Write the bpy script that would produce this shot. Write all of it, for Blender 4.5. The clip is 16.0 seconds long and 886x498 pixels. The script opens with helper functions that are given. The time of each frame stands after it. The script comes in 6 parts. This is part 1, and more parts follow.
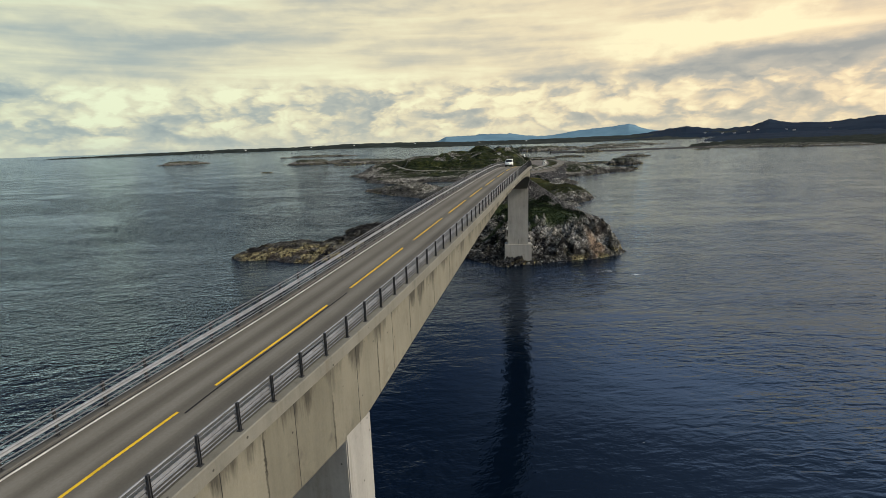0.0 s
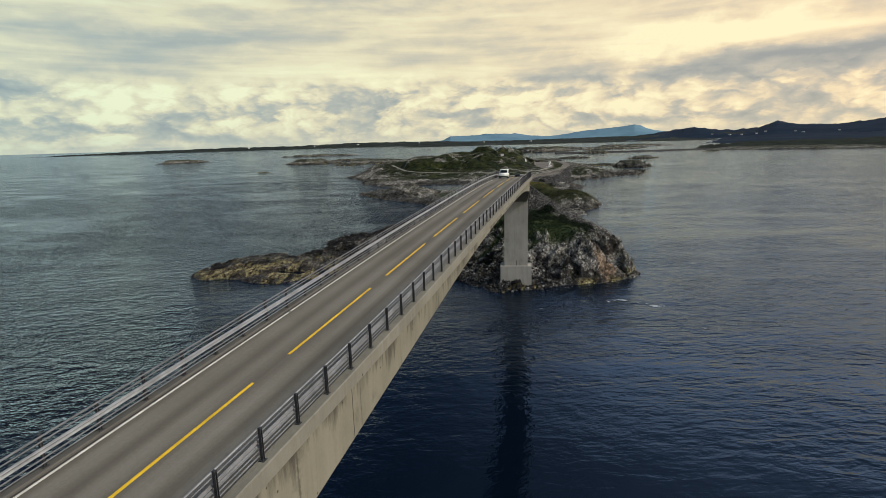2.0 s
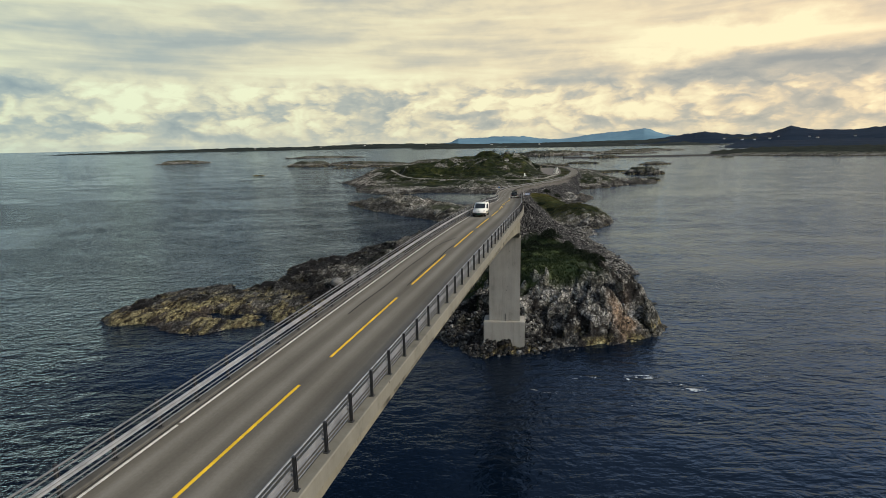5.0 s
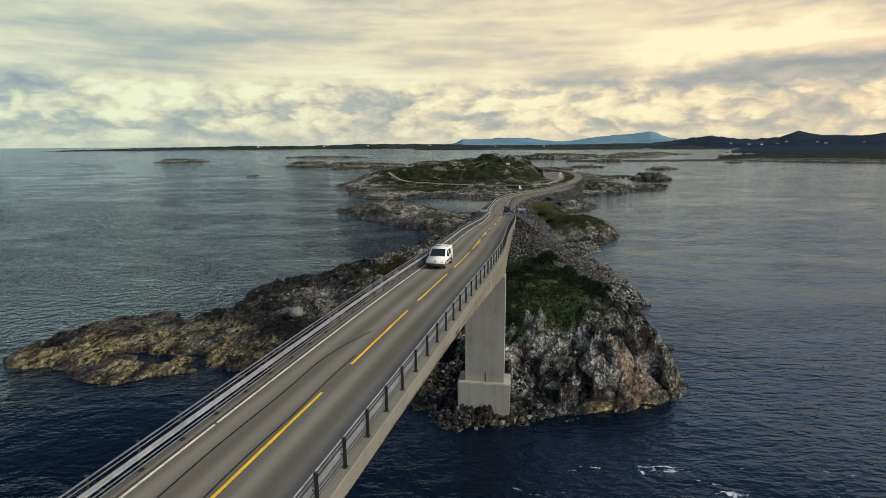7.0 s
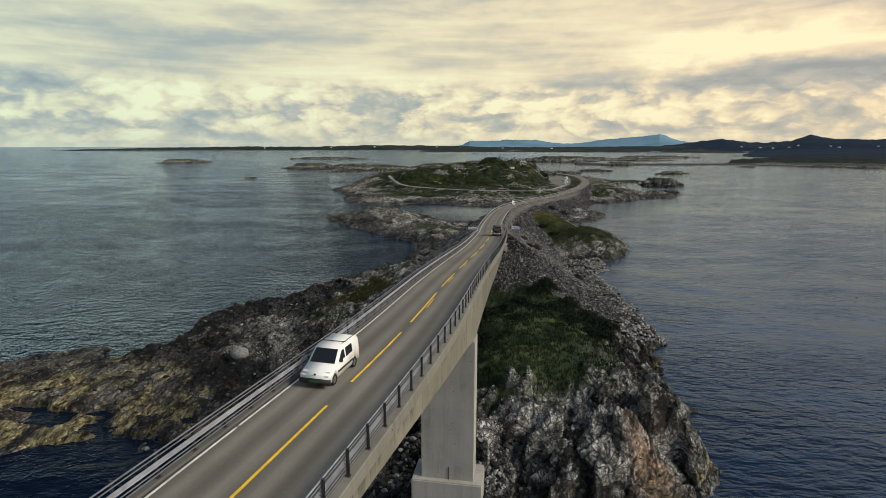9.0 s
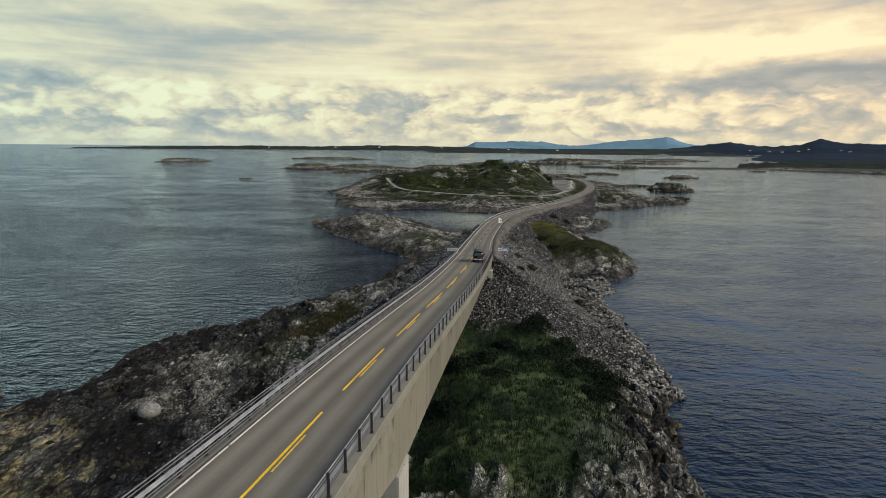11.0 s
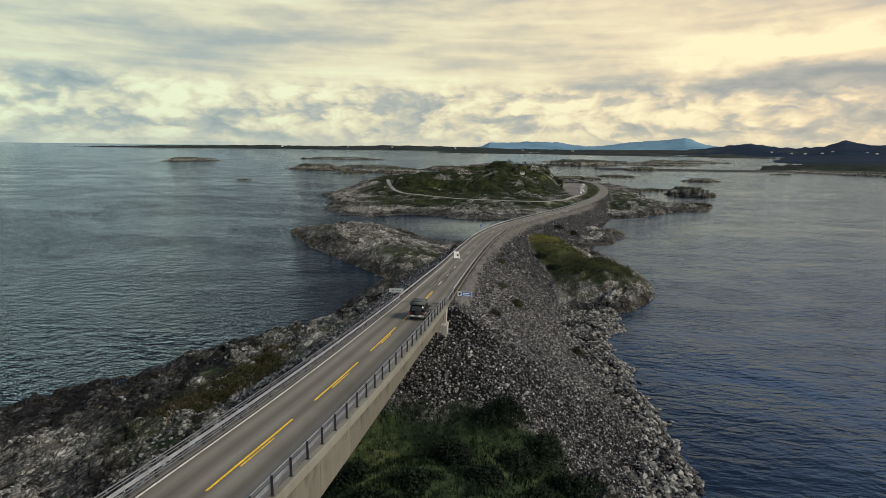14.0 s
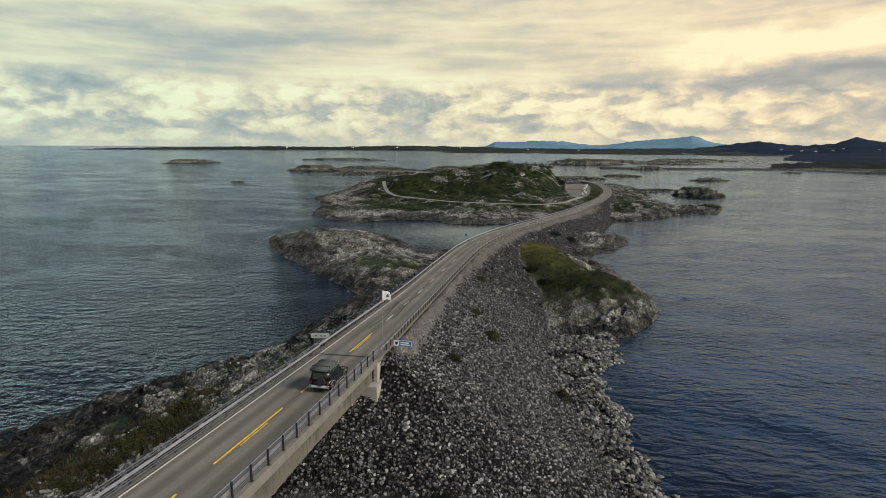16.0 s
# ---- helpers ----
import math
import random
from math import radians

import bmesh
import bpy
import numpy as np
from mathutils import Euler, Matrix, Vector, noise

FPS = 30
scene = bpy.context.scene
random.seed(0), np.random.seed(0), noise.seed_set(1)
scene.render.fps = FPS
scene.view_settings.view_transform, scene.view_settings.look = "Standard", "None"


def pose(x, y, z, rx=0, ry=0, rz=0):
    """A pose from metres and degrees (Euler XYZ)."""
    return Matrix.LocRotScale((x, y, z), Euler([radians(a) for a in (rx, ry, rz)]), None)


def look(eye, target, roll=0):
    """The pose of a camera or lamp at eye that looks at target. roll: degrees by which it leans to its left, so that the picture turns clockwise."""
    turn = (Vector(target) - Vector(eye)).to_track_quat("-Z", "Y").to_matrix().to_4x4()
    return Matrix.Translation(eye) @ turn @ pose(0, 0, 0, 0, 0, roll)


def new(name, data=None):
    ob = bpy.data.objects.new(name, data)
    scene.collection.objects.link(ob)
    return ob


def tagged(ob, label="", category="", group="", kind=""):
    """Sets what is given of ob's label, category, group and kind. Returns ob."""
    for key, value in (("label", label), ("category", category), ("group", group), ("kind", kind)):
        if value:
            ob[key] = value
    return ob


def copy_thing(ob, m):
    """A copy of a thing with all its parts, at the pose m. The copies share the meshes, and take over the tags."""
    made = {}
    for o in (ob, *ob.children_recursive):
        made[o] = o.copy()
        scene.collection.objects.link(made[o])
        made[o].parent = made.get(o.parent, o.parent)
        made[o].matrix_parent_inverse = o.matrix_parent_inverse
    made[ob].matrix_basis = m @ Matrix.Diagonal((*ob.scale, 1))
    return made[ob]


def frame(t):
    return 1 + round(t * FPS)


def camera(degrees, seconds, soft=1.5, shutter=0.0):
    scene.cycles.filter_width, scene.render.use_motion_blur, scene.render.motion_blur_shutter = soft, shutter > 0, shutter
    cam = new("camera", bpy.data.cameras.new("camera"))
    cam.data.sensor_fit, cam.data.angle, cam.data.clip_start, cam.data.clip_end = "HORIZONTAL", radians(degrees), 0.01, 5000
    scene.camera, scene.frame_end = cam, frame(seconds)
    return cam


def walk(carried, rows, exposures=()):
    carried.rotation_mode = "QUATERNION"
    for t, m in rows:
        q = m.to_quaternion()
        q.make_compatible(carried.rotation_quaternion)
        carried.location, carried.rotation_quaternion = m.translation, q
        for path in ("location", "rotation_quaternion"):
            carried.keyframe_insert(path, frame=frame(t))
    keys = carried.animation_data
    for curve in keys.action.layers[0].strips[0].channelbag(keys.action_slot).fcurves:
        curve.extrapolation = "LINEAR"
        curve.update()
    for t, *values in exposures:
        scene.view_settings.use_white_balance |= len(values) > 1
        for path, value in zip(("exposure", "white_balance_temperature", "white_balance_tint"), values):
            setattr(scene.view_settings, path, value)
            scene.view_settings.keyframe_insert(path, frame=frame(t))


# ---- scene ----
cam = camera(79.66, 16.0, soft=0.5)
# seconds, eye, yaw, pitch, roll
PATH = [
    (0.0, 0.00, 0.00, 36.50, 0.00, -11.50, -1.97),
    (0.5, 1.11, 5.46, 36.70, -0.01, -11.46, -1.84),
    (1.0, 2.41, 11.13, 37.00, 0.08, -11.48, -1.76),
    (1.5, 3.63, 16.87, 37.25, 0.31, -11.51, -1.68),
    (2.0, 4.86, 22.46, 37.58, 0.45, -11.55, -1.60),
    (2.5, 6.12, 28.10, 37.90, 0.59, -11.55, -1.50),
    (3.0, 7.47, 33.66, 38.27, 0.74, -11.48, -1.45),
    (3.5, 8.77, 39.16, 38.59, 0.88, -11.43, -1.41),
    (4.0, 10.12, 44.80, 38.94, 1.00, -11.37, -1.37),
    (4.5, 11.47, 50.50, 39.36, 1.12, -11.35, -1.24),
    (5.0, 12.82, 56.23, 39.83, 1.24, -11.35, -1.05),
    (5.5, 14.16, 61.97, 40.30, 1.36, -11.36, -0.83),
    (6.0, 15.51, 67.69, 40.75, 1.46, -11.36, -0.62),
    (6.5, 16.88, 73.35, 41.14, 1.54, -11.34, -0.43),
    (7.0, 18.26, 78.92, 41.44, 1.60, -11.29, -0.32),
    (7.5, 19.65, 84.50, 41.73, 1.77, -11.23, -0.22),
    (8.0, 21.13, 90.02, 42.06, 2.02, -11.17, -0.16),
    (8.5, 22.60, 95.33, 42.37, 2.21, -11.11, -0.05),
    (9.0, 24.06, 100.83, 42.68, 2.37, -11.14, 0.05),
    (9.5, 25.47, 106.37, 42.97, 2.50, -11.14, 0.17),
    (10.0, 26.85, 111.92, 43.21, 2.62, -11.13, 0.30),
    (10.5, 28.21, 117.45, 43.41, 2.75, -11.10, 0.44),
    (11.0, 29.57, 122.96, 43.56, 2.91, -11.07, 0.58),
    (11.5, 30.94, 128.40, 43.65, 3.11, -11.04, 0.71),
    (12.0, 32.33, 133.77, 43.67, 3.39, -11.03, 0.82),
    (12.5, 33.86, 139.12, 43.70, 3.67, -11.00, 0.88),
    (13.0, 35.53, 144.55, 43.77, 3.94, -11.04, 0.92),
    (13.5, 37.28, 150.00, 43.80, 4.22, -11.05, 0.89),
    (14.0, 38.97, 155.33, 43.79, 4.48, -11.07, 0.81),
    (14.5, 40.69, 160.39, 43.79, 4.71, -11.09, 0.71),
    (15.0, 42.43, 165.12, 43.90, 4.91, -11.09, 0.57),
    (15.5, 44.17, 169.70, 44.12, 5.07, -11.14, 0.48),
    (16.0, 45.70, 174.17, 44.29, 5.21, -11.09, 0.39),
]


def aim(x, y, z, yaw, pitch, roll):
    """The camera's pose from its place, heading, tilt and lean."""
    a, b = radians(yaw), radians(pitch)
    way = Vector((-math.sin(a) * math.cos(b), math.cos(a) * math.cos(b), math.sin(b)))
    eye = Vector((x, y, z))
    return look(eye, eye + way * 50, roll)


walk(cam, [(row[0], aim(*row[1:])) for row in PATH], exposures=[(0.0, 0.0, 6130, 9), (16.0, 0.0, 6130, 9)])

# ---- light: a high broken overcast, soft sun from the right ----
SUN_ELEVATION, SUN_AZIMUTH = radians(36), radians(106)   # azimuth from +y towards +x
world = bpy.data.worlds.new("world")
scene.world = world
world.use_nodes = True


class Tree:
    """Short hand for node trees."""

    def __init__(self, tree):
        self.t = tree
        tree.nodes.clear()

    def n(self, kind, inputs=None, **props):
        node = self.t.nodes.new(kind)
        for k, v in props.items():
            setattr(node, k, v)
        for k, v in (inputs or {}).items():
            if isinstance(v, bpy.types.NodeSocket):
                self.t.links.new(v, node.inputs[k])
            else:
                node.inputs[k].default_value = v
        return node

    def math(self, op, a, b=0.0, c=0.0, clamp=False):
        return self.n("ShaderNodeMath", {0: a, 1: b, 2: c}, operation=op, use_clamp=clamp).outputs[0]

    def noise(self, vec, scale, detail=4.0, rough=0.55, distort=0.0):
        return self.n("ShaderNodeTexNoise", {"Vector": vec, "Scale": scale, "Detail": detail, "Roughness": rough, "Distortion": distort}).outputs[0]

    def ramp(self, fac, stops, ease="LINEAR"):
        node = self.n("ShaderNodeValToRGB", {0: fac})
        r = node.color_ramp
        r.interpolation = ease
        while len(r.elements) < len(stops):
            r.elements.new(0.5)
        for e, (p, c) in zip(r.elements, stops):
            e.position = p
            e.color = (c, c, c, 1) if isinstance(c, (int, float)) else (*c, 1)
        return node.outputs[0]

    def mix(self, fac, a, b, kind="MIX"):
        node = self.n("ShaderNodeMix", data_type="RGBA", blend_type=kind)
        for sock, v in ((node.inputs[0], fac), (node.inputs[6], a), (node.inputs[7], b)):
            if isinstance(v, bpy.types.NodeSocket):
                self.t.links.new(v, sock)
            else:
                sock.default_value = v if isinstance(v, (int, float)) else (*v, 1)
        return node.outputs[2]


SUN_WAY = Vector((math.sin(SUN_AZIMUTH) * math.cos(SUN_ELEVATION), math.cos(SUN_AZIMUTH) * math.cos(SUN_ELEVATION), math.sin(SUN_ELEVATION)))


def build_sky():
    k = Tree(world.node_tree)
    sky = k.n("ShaderNodeTexSky", sky_type="NISHITA", sun_disc=False, sun_elevation=SUN_ELEVATION, sun_rotation=SUN_AZIMUTH,
              air_density=1.0, dust_density=2.0, ozone_density=1.0).outputs[0]
    way = k.n("ShaderNodeTexCoord").outputs["Generated"]
    x, y, z = k.n("ShaderNodeSeparateXYZ", {0: way}).outputs
    up = k.math("MAXIMUM", z, 0.0)
    around = k.math("ARCTAN2", x, y)
    lift = k.math("POWER", up, 0.72)
    spread = lambda grid, sx, sy, ox, oy: k.n("ShaderNodeMapping", {"Vector": grid, "Scale": (sx, sy, 1.0), "Location": (ox, oy, 0.4)}).outputs[0]
    high = k.n("ShaderNodeCombineXYZ", {0: around, 1: lift, 2: 0.0}).outputs[0]
    low = k.n("ShaderNodeCombineXYZ", {0: around, 1: up, 2: 0.0}).outputs[0]
    centred = lambda v: k.math("SUBTRACT", v, 0.5)
    # long soft streaks of stratocumulus
    band = k.noise(spread(high, 2.1, 11.0, 3.3, 1.2), 1.0, 3.0, 0.5, 0.5)
    streak = k.noise(spread(high, 4.6, 34.0, 7.1, 2.2), 1.0, 4.0, 0.5, 0.35)
    deck = k.math("ADD", k.math("MULTIPLY", centred(band), 0.46), k.math("MULTIPLY", centred(streak), 0.36))
    # heaped clouds near the horizon, their rims lit and their bases grey
    heap = k.noise(spread(low, 8.0, 23.0, 2.7, 4.4), 1.0, 4.0, 0.5, 0.12)
    over = k.noise(spread(low, 8.0, 23.0, 2.67, 4.62), 1.0, 4.0, 0.5, 0.12)
    knob = k.noise(spread(low, 24.0, 40.0, 5.2, 9.4), 1.0, 5.0, 0.58, 0.1)
    body = k.ramp(heap, [(0.44, 0.0), (0.50, 1.0)], "EASE")
    cumulus = k.math("ADD", k.math("MULTIPLY", centred(body), 0.075), k.math("MULTIPLY", k.math("SUBTRACT", heap, over), 0.50))
    cumulus = k.math("ADD", cumulus, k.math("MULTIPLY", centred(knob), k.math("MULTIPLY_ADD", body, 0.11, 0.06)))
    bent = k.n("ShaderNodeVectorMath", {0: spread(low, 17.0, 30.0, 1.3, 2.1), 1: k.n("ShaderNodeCombineXYZ", {0: k.math("MULTIPLY", centred(heap), 2.2), 1: k.math("MULTIPLY", centred(knob), 1.4), 2: 0.0}).outputs[0]}, operation="ADD").outputs[0]
    puff = k.n("ShaderNodeTexVoronoi", {"Vector": bent, "Scale": 1.0, "Detail": 2.0, "Roughness": 0.55, "Smoothness": 0.35}, feature="SMOOTH_F1", voronoi_dimensions="2D").outputs["Distance"]
    cumulus = k.math("ADD", cumulus, k.math("MULTIPLY", k.math("SUBTRACT", 0.52, puff), 0.24))
    near = k.ramp(up, [(0.0, 0.55), (0.025, 1.0), (0.075, 1.0), (0.125, 0.12)], "EASE")
    cover = k.math("ADD", 0.512, k.math("ADD", k.math("MULTIPLY", near, k.math("ADD", cumulus, 0.040)), k.math("MULTIPLY", k.math("MULTIPLY_ADD", near, -0.75, 1.0), deck)))

    def blot(az, el, wide, tall, depth):
        """Thinner or thicker cloud in one part of the sky."""
        u = k.math("ADD", k.math("DIVIDE", k.math("SUBTRACT", around, az), wide), k.math("MULTIPLY", centred(knob), 0.9))
        v = k.math("ADD", k.math("DIVIDE", k.math("SUBTRACT", up, el), tall), k.math("ADD", k.math("MULTIPLY", centred(heap), 2.4), k.math("MULTIPLY", centred(knob), 1.3)))
        fall = k.math("POWER", k.math("ADD", k.math("MULTIPLY", u, u), k.math("MULTIPLY", v, v)), 1.1)
        return k.math("MULTIPLY", k.math("EXPONENT", k.math("MULTIPLY", fall, -1.0)), depth)

    for az, el, wide, tall, depth in ((0.44, 0.150, 0.17, 0.026, 0.22), (0.58, 0.106, 0.18, 0.021, -0.20), (0.40, 0.102, 0.07, 0.012, -0.11), (0.22, 0.100, 0.09, 0.007, -0.07), (0.12, 0.065, 0.14, 0.020, 0.07),
                                      (0.50, 0.062, 0.16, 0.020, 0.06), (0.42, 0.030, 0.20, 0.008, -0.06), (-0.68, 0.086, 0.06, 0.022, -0.15), (-0.54, 0.066, 0.07, 0.026, 0.10), (-0.25, 0.076, 0.05, 0.006, -0.07),
                                      (-0.14, 0.050, 0.05, 0.008, -0.08), (-0.52, 0.150, 0.14, 0.030, -0.07), (-0.20, 0.205, 0.22, 0.020, -0.05), (0.62, 0.205, 0.16, 0.030, -0.045), (-0.42, 0.105, 0.14, 0.025, 0.035)):
        cover = k.math("ADD", cover, blot(az, el, wide, tall, depth))
    tone = k.ramp(cover, [(0.26, (0.36, 0.385, 0.38)), (0.40, (0.54, 0.525, 0.455)), (0.47, (0.73, 0.645, 0.485)), (0.53, (0.93, 0.79, 0.53)), (0.63, (1.10, 1.00, 0.65))])
    side = k.math("MULTIPLY_ADD", around, 0.62, 0.45, clamp=True)
    cloud = k.mix(side, k.mix(1.0, tone, (0.80, 0.94, 0.96), "MULTIPLY"), k.mix(1.0, tone, (1.13, 0.975, 0.86), "MULTIPLY"))
    # pale air close to the horizon
    haze = k.math("POWER", k.math("SUBTRACT", 1.0, up, clamp=True), 34.0)
    cloud = k.mix(k.math("MULTIPLY", haze, 0.42), cloud, k.mix(side, (0.46, 0.54, 0.50), (0.90, 0.79, 0.52)))
    # unseen upper deck, added to tone the water: dark slate blue overhead, bright band sunward
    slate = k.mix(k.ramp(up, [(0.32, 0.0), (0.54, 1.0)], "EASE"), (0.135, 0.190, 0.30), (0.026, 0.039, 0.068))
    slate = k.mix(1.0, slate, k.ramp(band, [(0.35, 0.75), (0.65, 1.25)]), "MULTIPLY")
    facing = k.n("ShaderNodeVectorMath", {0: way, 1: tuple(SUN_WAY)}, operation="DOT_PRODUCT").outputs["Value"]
    sunward_gain = k.ramp(facing, [(0.0, 0.0), (0.48, 1.0)], "EASE")
    slate = k.mix(1.0, slate, k.n("ShaderNodeCombineXYZ", {0: k.math("MULTIPLY_ADD", sunward_gain, 10.5, 1.0), 1: k.math("MULTIPLY_ADD", sunward_gain, 8.6, 1.0), 2: k.math("MULTIPLY_ADD", sunward_gain, 6.4, 1.0)}).outputs[0], "MULTIPLY")
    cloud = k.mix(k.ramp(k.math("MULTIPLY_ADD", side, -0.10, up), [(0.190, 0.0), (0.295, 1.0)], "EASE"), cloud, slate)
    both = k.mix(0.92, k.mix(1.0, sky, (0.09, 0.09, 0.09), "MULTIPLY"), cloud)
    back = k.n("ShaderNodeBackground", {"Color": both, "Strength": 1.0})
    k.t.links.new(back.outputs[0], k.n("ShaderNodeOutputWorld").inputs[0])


build_sky()
sun = new("sun", bpy.data.lights.new("sun", "SUN"))
sun.data.energy, sun.data.angle, sun.data.color = 3.2, radians(18), (1.0, 0.87, 0.68)
sun.matrix_world = look((0, 0, 100), Vector((0, 0, 100)) - SUN_WAY)

# ---- materials ----
def material(name, build):
    m = bpy.data.materials.new(name)
    m.use_nodes = True
    k = Tree(m.node_tree)
    shader = k.n("ShaderNodeBsdfPrincipled")
    own = build(k, shader)
    k.t.links.new(own or shader.outputs[0], k.n("ShaderNodeOutputMaterial").inputs[0])
    return m


def put(k, shader, **sockets):
    names = {"color": "Base Color", "rough": "Roughness", "metal": "Metallic", "normal": "Normal", "ior": "IOR", "spec": "Specular IOR Level",
             "coat": "Coat Weight", "glow": "Emission Color", "power": "Emission Strength", "trans": "Transmission Weight"}
    for key, v in sockets.items():
        sock = shader.inputs[names[key]]
        if isinstance(v, bpy.types.NodeSocket):
            k.t.links.new(v, sock)
        elif isinstance(v, tuple):
            sock.default_value = (*v, 1)
        else:
            sock.default_value = v


def bump(k, height, strength, distance, normal=None):
    ins = {"Height": height, "Strength": strength, "Distance": distance}
    if normal:
        ins["Normal"] = normal
    return k.n("ShaderNodeBump", ins).outputs[0]


def here(k):
    return k.n("ShaderNodeNewGeometry").outputs["Position"]


def plain(name, color, rough=0.6, metal=0.0, vary=0.25, scale=3.0, grain=0.0):
    """Paint, metal or plastic with slight dirt and wear."""
    def build(k, s):
        p = k.n("ShaderNodeTexCoord").outputs["Object"]
        dirt = k.noise(p, scale, 5.0, 0.65)
        c = k.mix(k.ramp(dirt, [(0.35, 0.0), (0.7, 1.0)]), tuple(v * (1 - vary) for v in color), tuple(min(1, v * (1 + vary * 0.5)) for v in color))
        put(k, s, color=c, rough=k.math("MULTIPLY_ADD", dirt, 0.25, rough - 0.12), metal=metal)
        if grain:
            put(k, s, normal=bump(k, k.noise(p, scale * 12, 3.0), 0.4, grain))
    return material(name, build)


def water_look(k, s):
    p = here(k)
    x, y, _ = k.n("ShaderNodeSeparateXYZ", {0: p}).outputs
    wind = k.n("ShaderNodeMapping", {"Vector": p, "Rotation": (0, 0, radians(-9)), "Scale": (0.66, 1.0, 1.0)}).outputs[0]
    fine = k.noise(wind, 3.0, 2.0, 0.5, 0.2)
    ripple = k.noise(wind, 1.15, 3.0, 0.58, 0.4)
    chop = k.noise(wind, 0.36, 3.0, 0.5, 0.5)
    crest = k.noise(k.n("ShaderNodeMapping", {"Vector": p, "Rotation": (0, 0, radians(14)), "Scale": (0.36, 1.0, 1.0)}).outputs[0], 0.62, 2.0, 0.45, 0.8)
    swell = k.noise(wind, 0.055, 3.0, 0.5, 0.3)
    # smoother slicks and ruffled patches, and calm water in the lee under the bridge
    drift = k.noise(k.n("ShaderNodeMapping", {"Vector": p, "Rotation": (0, 0, radians(-20)), "Scale": (0.5, 1.0, 1.0)}).outputs[0], 0.018, 6.0, 0.62, 1.6)
    gust = k.noise(k.n("ShaderNodeMapping", {"Vector": p, "Rotation": (0, 0, radians(12)), "Scale": (0.45, 1.0, 1.0)}).outputs[0], 0.075, 6.0, 0.66, 1.2)
    slick = k.math("MULTIPLY", k.ramp(drift, [(0.38, 0.45), (0.54, 1.0)]), k.ramp(gust, [(0.36, 0.55), (0.56, 1.0)]))

    def shelter(cx, cy, rx, ry):
        away = k.math("ADD", k.math("POWER", k.math("DIVIDE", k.math("SUBTRACT", x, cx), rx), 2.0), k.math("POWER", k.math("DIVIDE", k.math("SUBTRACT", y, cy), ry), 2.0))
        return k.math("EXPONENT", k.math("MULTIPLY", k.math("POWER", away, 1.25), -1.0))

    lee = k.math("MAXIMUM", shelter(12.0, 66.0, 36.0, 66.0), k.math("MAXIMUM", shelter(-32.0, 148.0, 34.0, 22.0), shelter(30.0, 445.0, 60.0, 36.0)))
    calm = k.math("MULTIPLY_ADD", lee, -0.85, 1.0)
    out = k.ramp(k.math("MULTIPLY", k.math("ADD", y, k.math("ABSOLUTE", x)), 0.001), [(0.08, 0.58), (0.22, 0.84), (0.32, 0.86), (0.55, 0.72), (1.4, 0.40)])
    # the sound on the landward side is sheltered from the open sea
    fetch = k.ramp(k.math("MULTIPLY_ADD", x, 0.005, 0.5), [(0.40, 0.95), (0.72, 0.18)], "EASE")
    move = k.math("MULTIPLY", k.math("MULTIPLY", slick, calm), k.math("MULTIPLY", out, fetch))
    n1 = bump(k, swell, k.math("MULTIPLY", calm, 0.25), 3.5)
    n2 = bump(k, chop, move, 2.4, n1)
    n3 = bump(k, ripple, k.math("MULTIPLY", move, k.ramp(fetch, [(0.25, 1.0), (0.9, 0.72)])), 1.5, n2)
    n4 = bump(k, fine, move, 0.34, n3)
    n5 = bump(k, crest, k.math("MULTIPLY", calm, slick), 0.36, n4)
    tint = k.mix(k.noise(p, 0.012, 3.0), (0.001, 0.003, 0.009), (0.002, 0.006, 0.013))
    # flecks of foam where the current breaks round the skerry
    froth = k.noise(k.n("ShaderNodeMapping", {"Vector": p, "Rotation": (0, 0, radians(8)), "Scale": (0.35, 1.0, 1.0)}).outputs[0], 0.55, 7.0, 0.72, 1.5)
    surf = k.math("MAXIMUM", shelter(44.0, 138.0, 26.0, 13.0), k.math("MULTIPLY", shelter(-52.0, 203.0, 7.0, 4.0), 1.1))
    foam = k.ramp(k.math("MULTIPLY_ADD", surf, 0.10, froth), [(0.735, 0.0), (0.775, 0.8)])
    deep = k.n("ShaderNodeBsdfDiffuse", {"Color": k.mix(foam, tint, (0.75, 0.78, 0.78))}).outputs[0]
    gloss = k.n("ShaderNodeBsdfGlossy", {"Color": (0.71, 0.83, 1.0, 1), "Roughness": k.math("MULTIPLY_ADD", lee, -0.01, 0.06), "Normal": n5}).outputs[0]
    share = k.n("ShaderNodeFresnel", {"IOR": 1.333, "Normal": n5}).outputs[0]
    return k.n("ShaderNodeMixShader", {0: share, 1: deep, 2: gloss}).outputs[0]


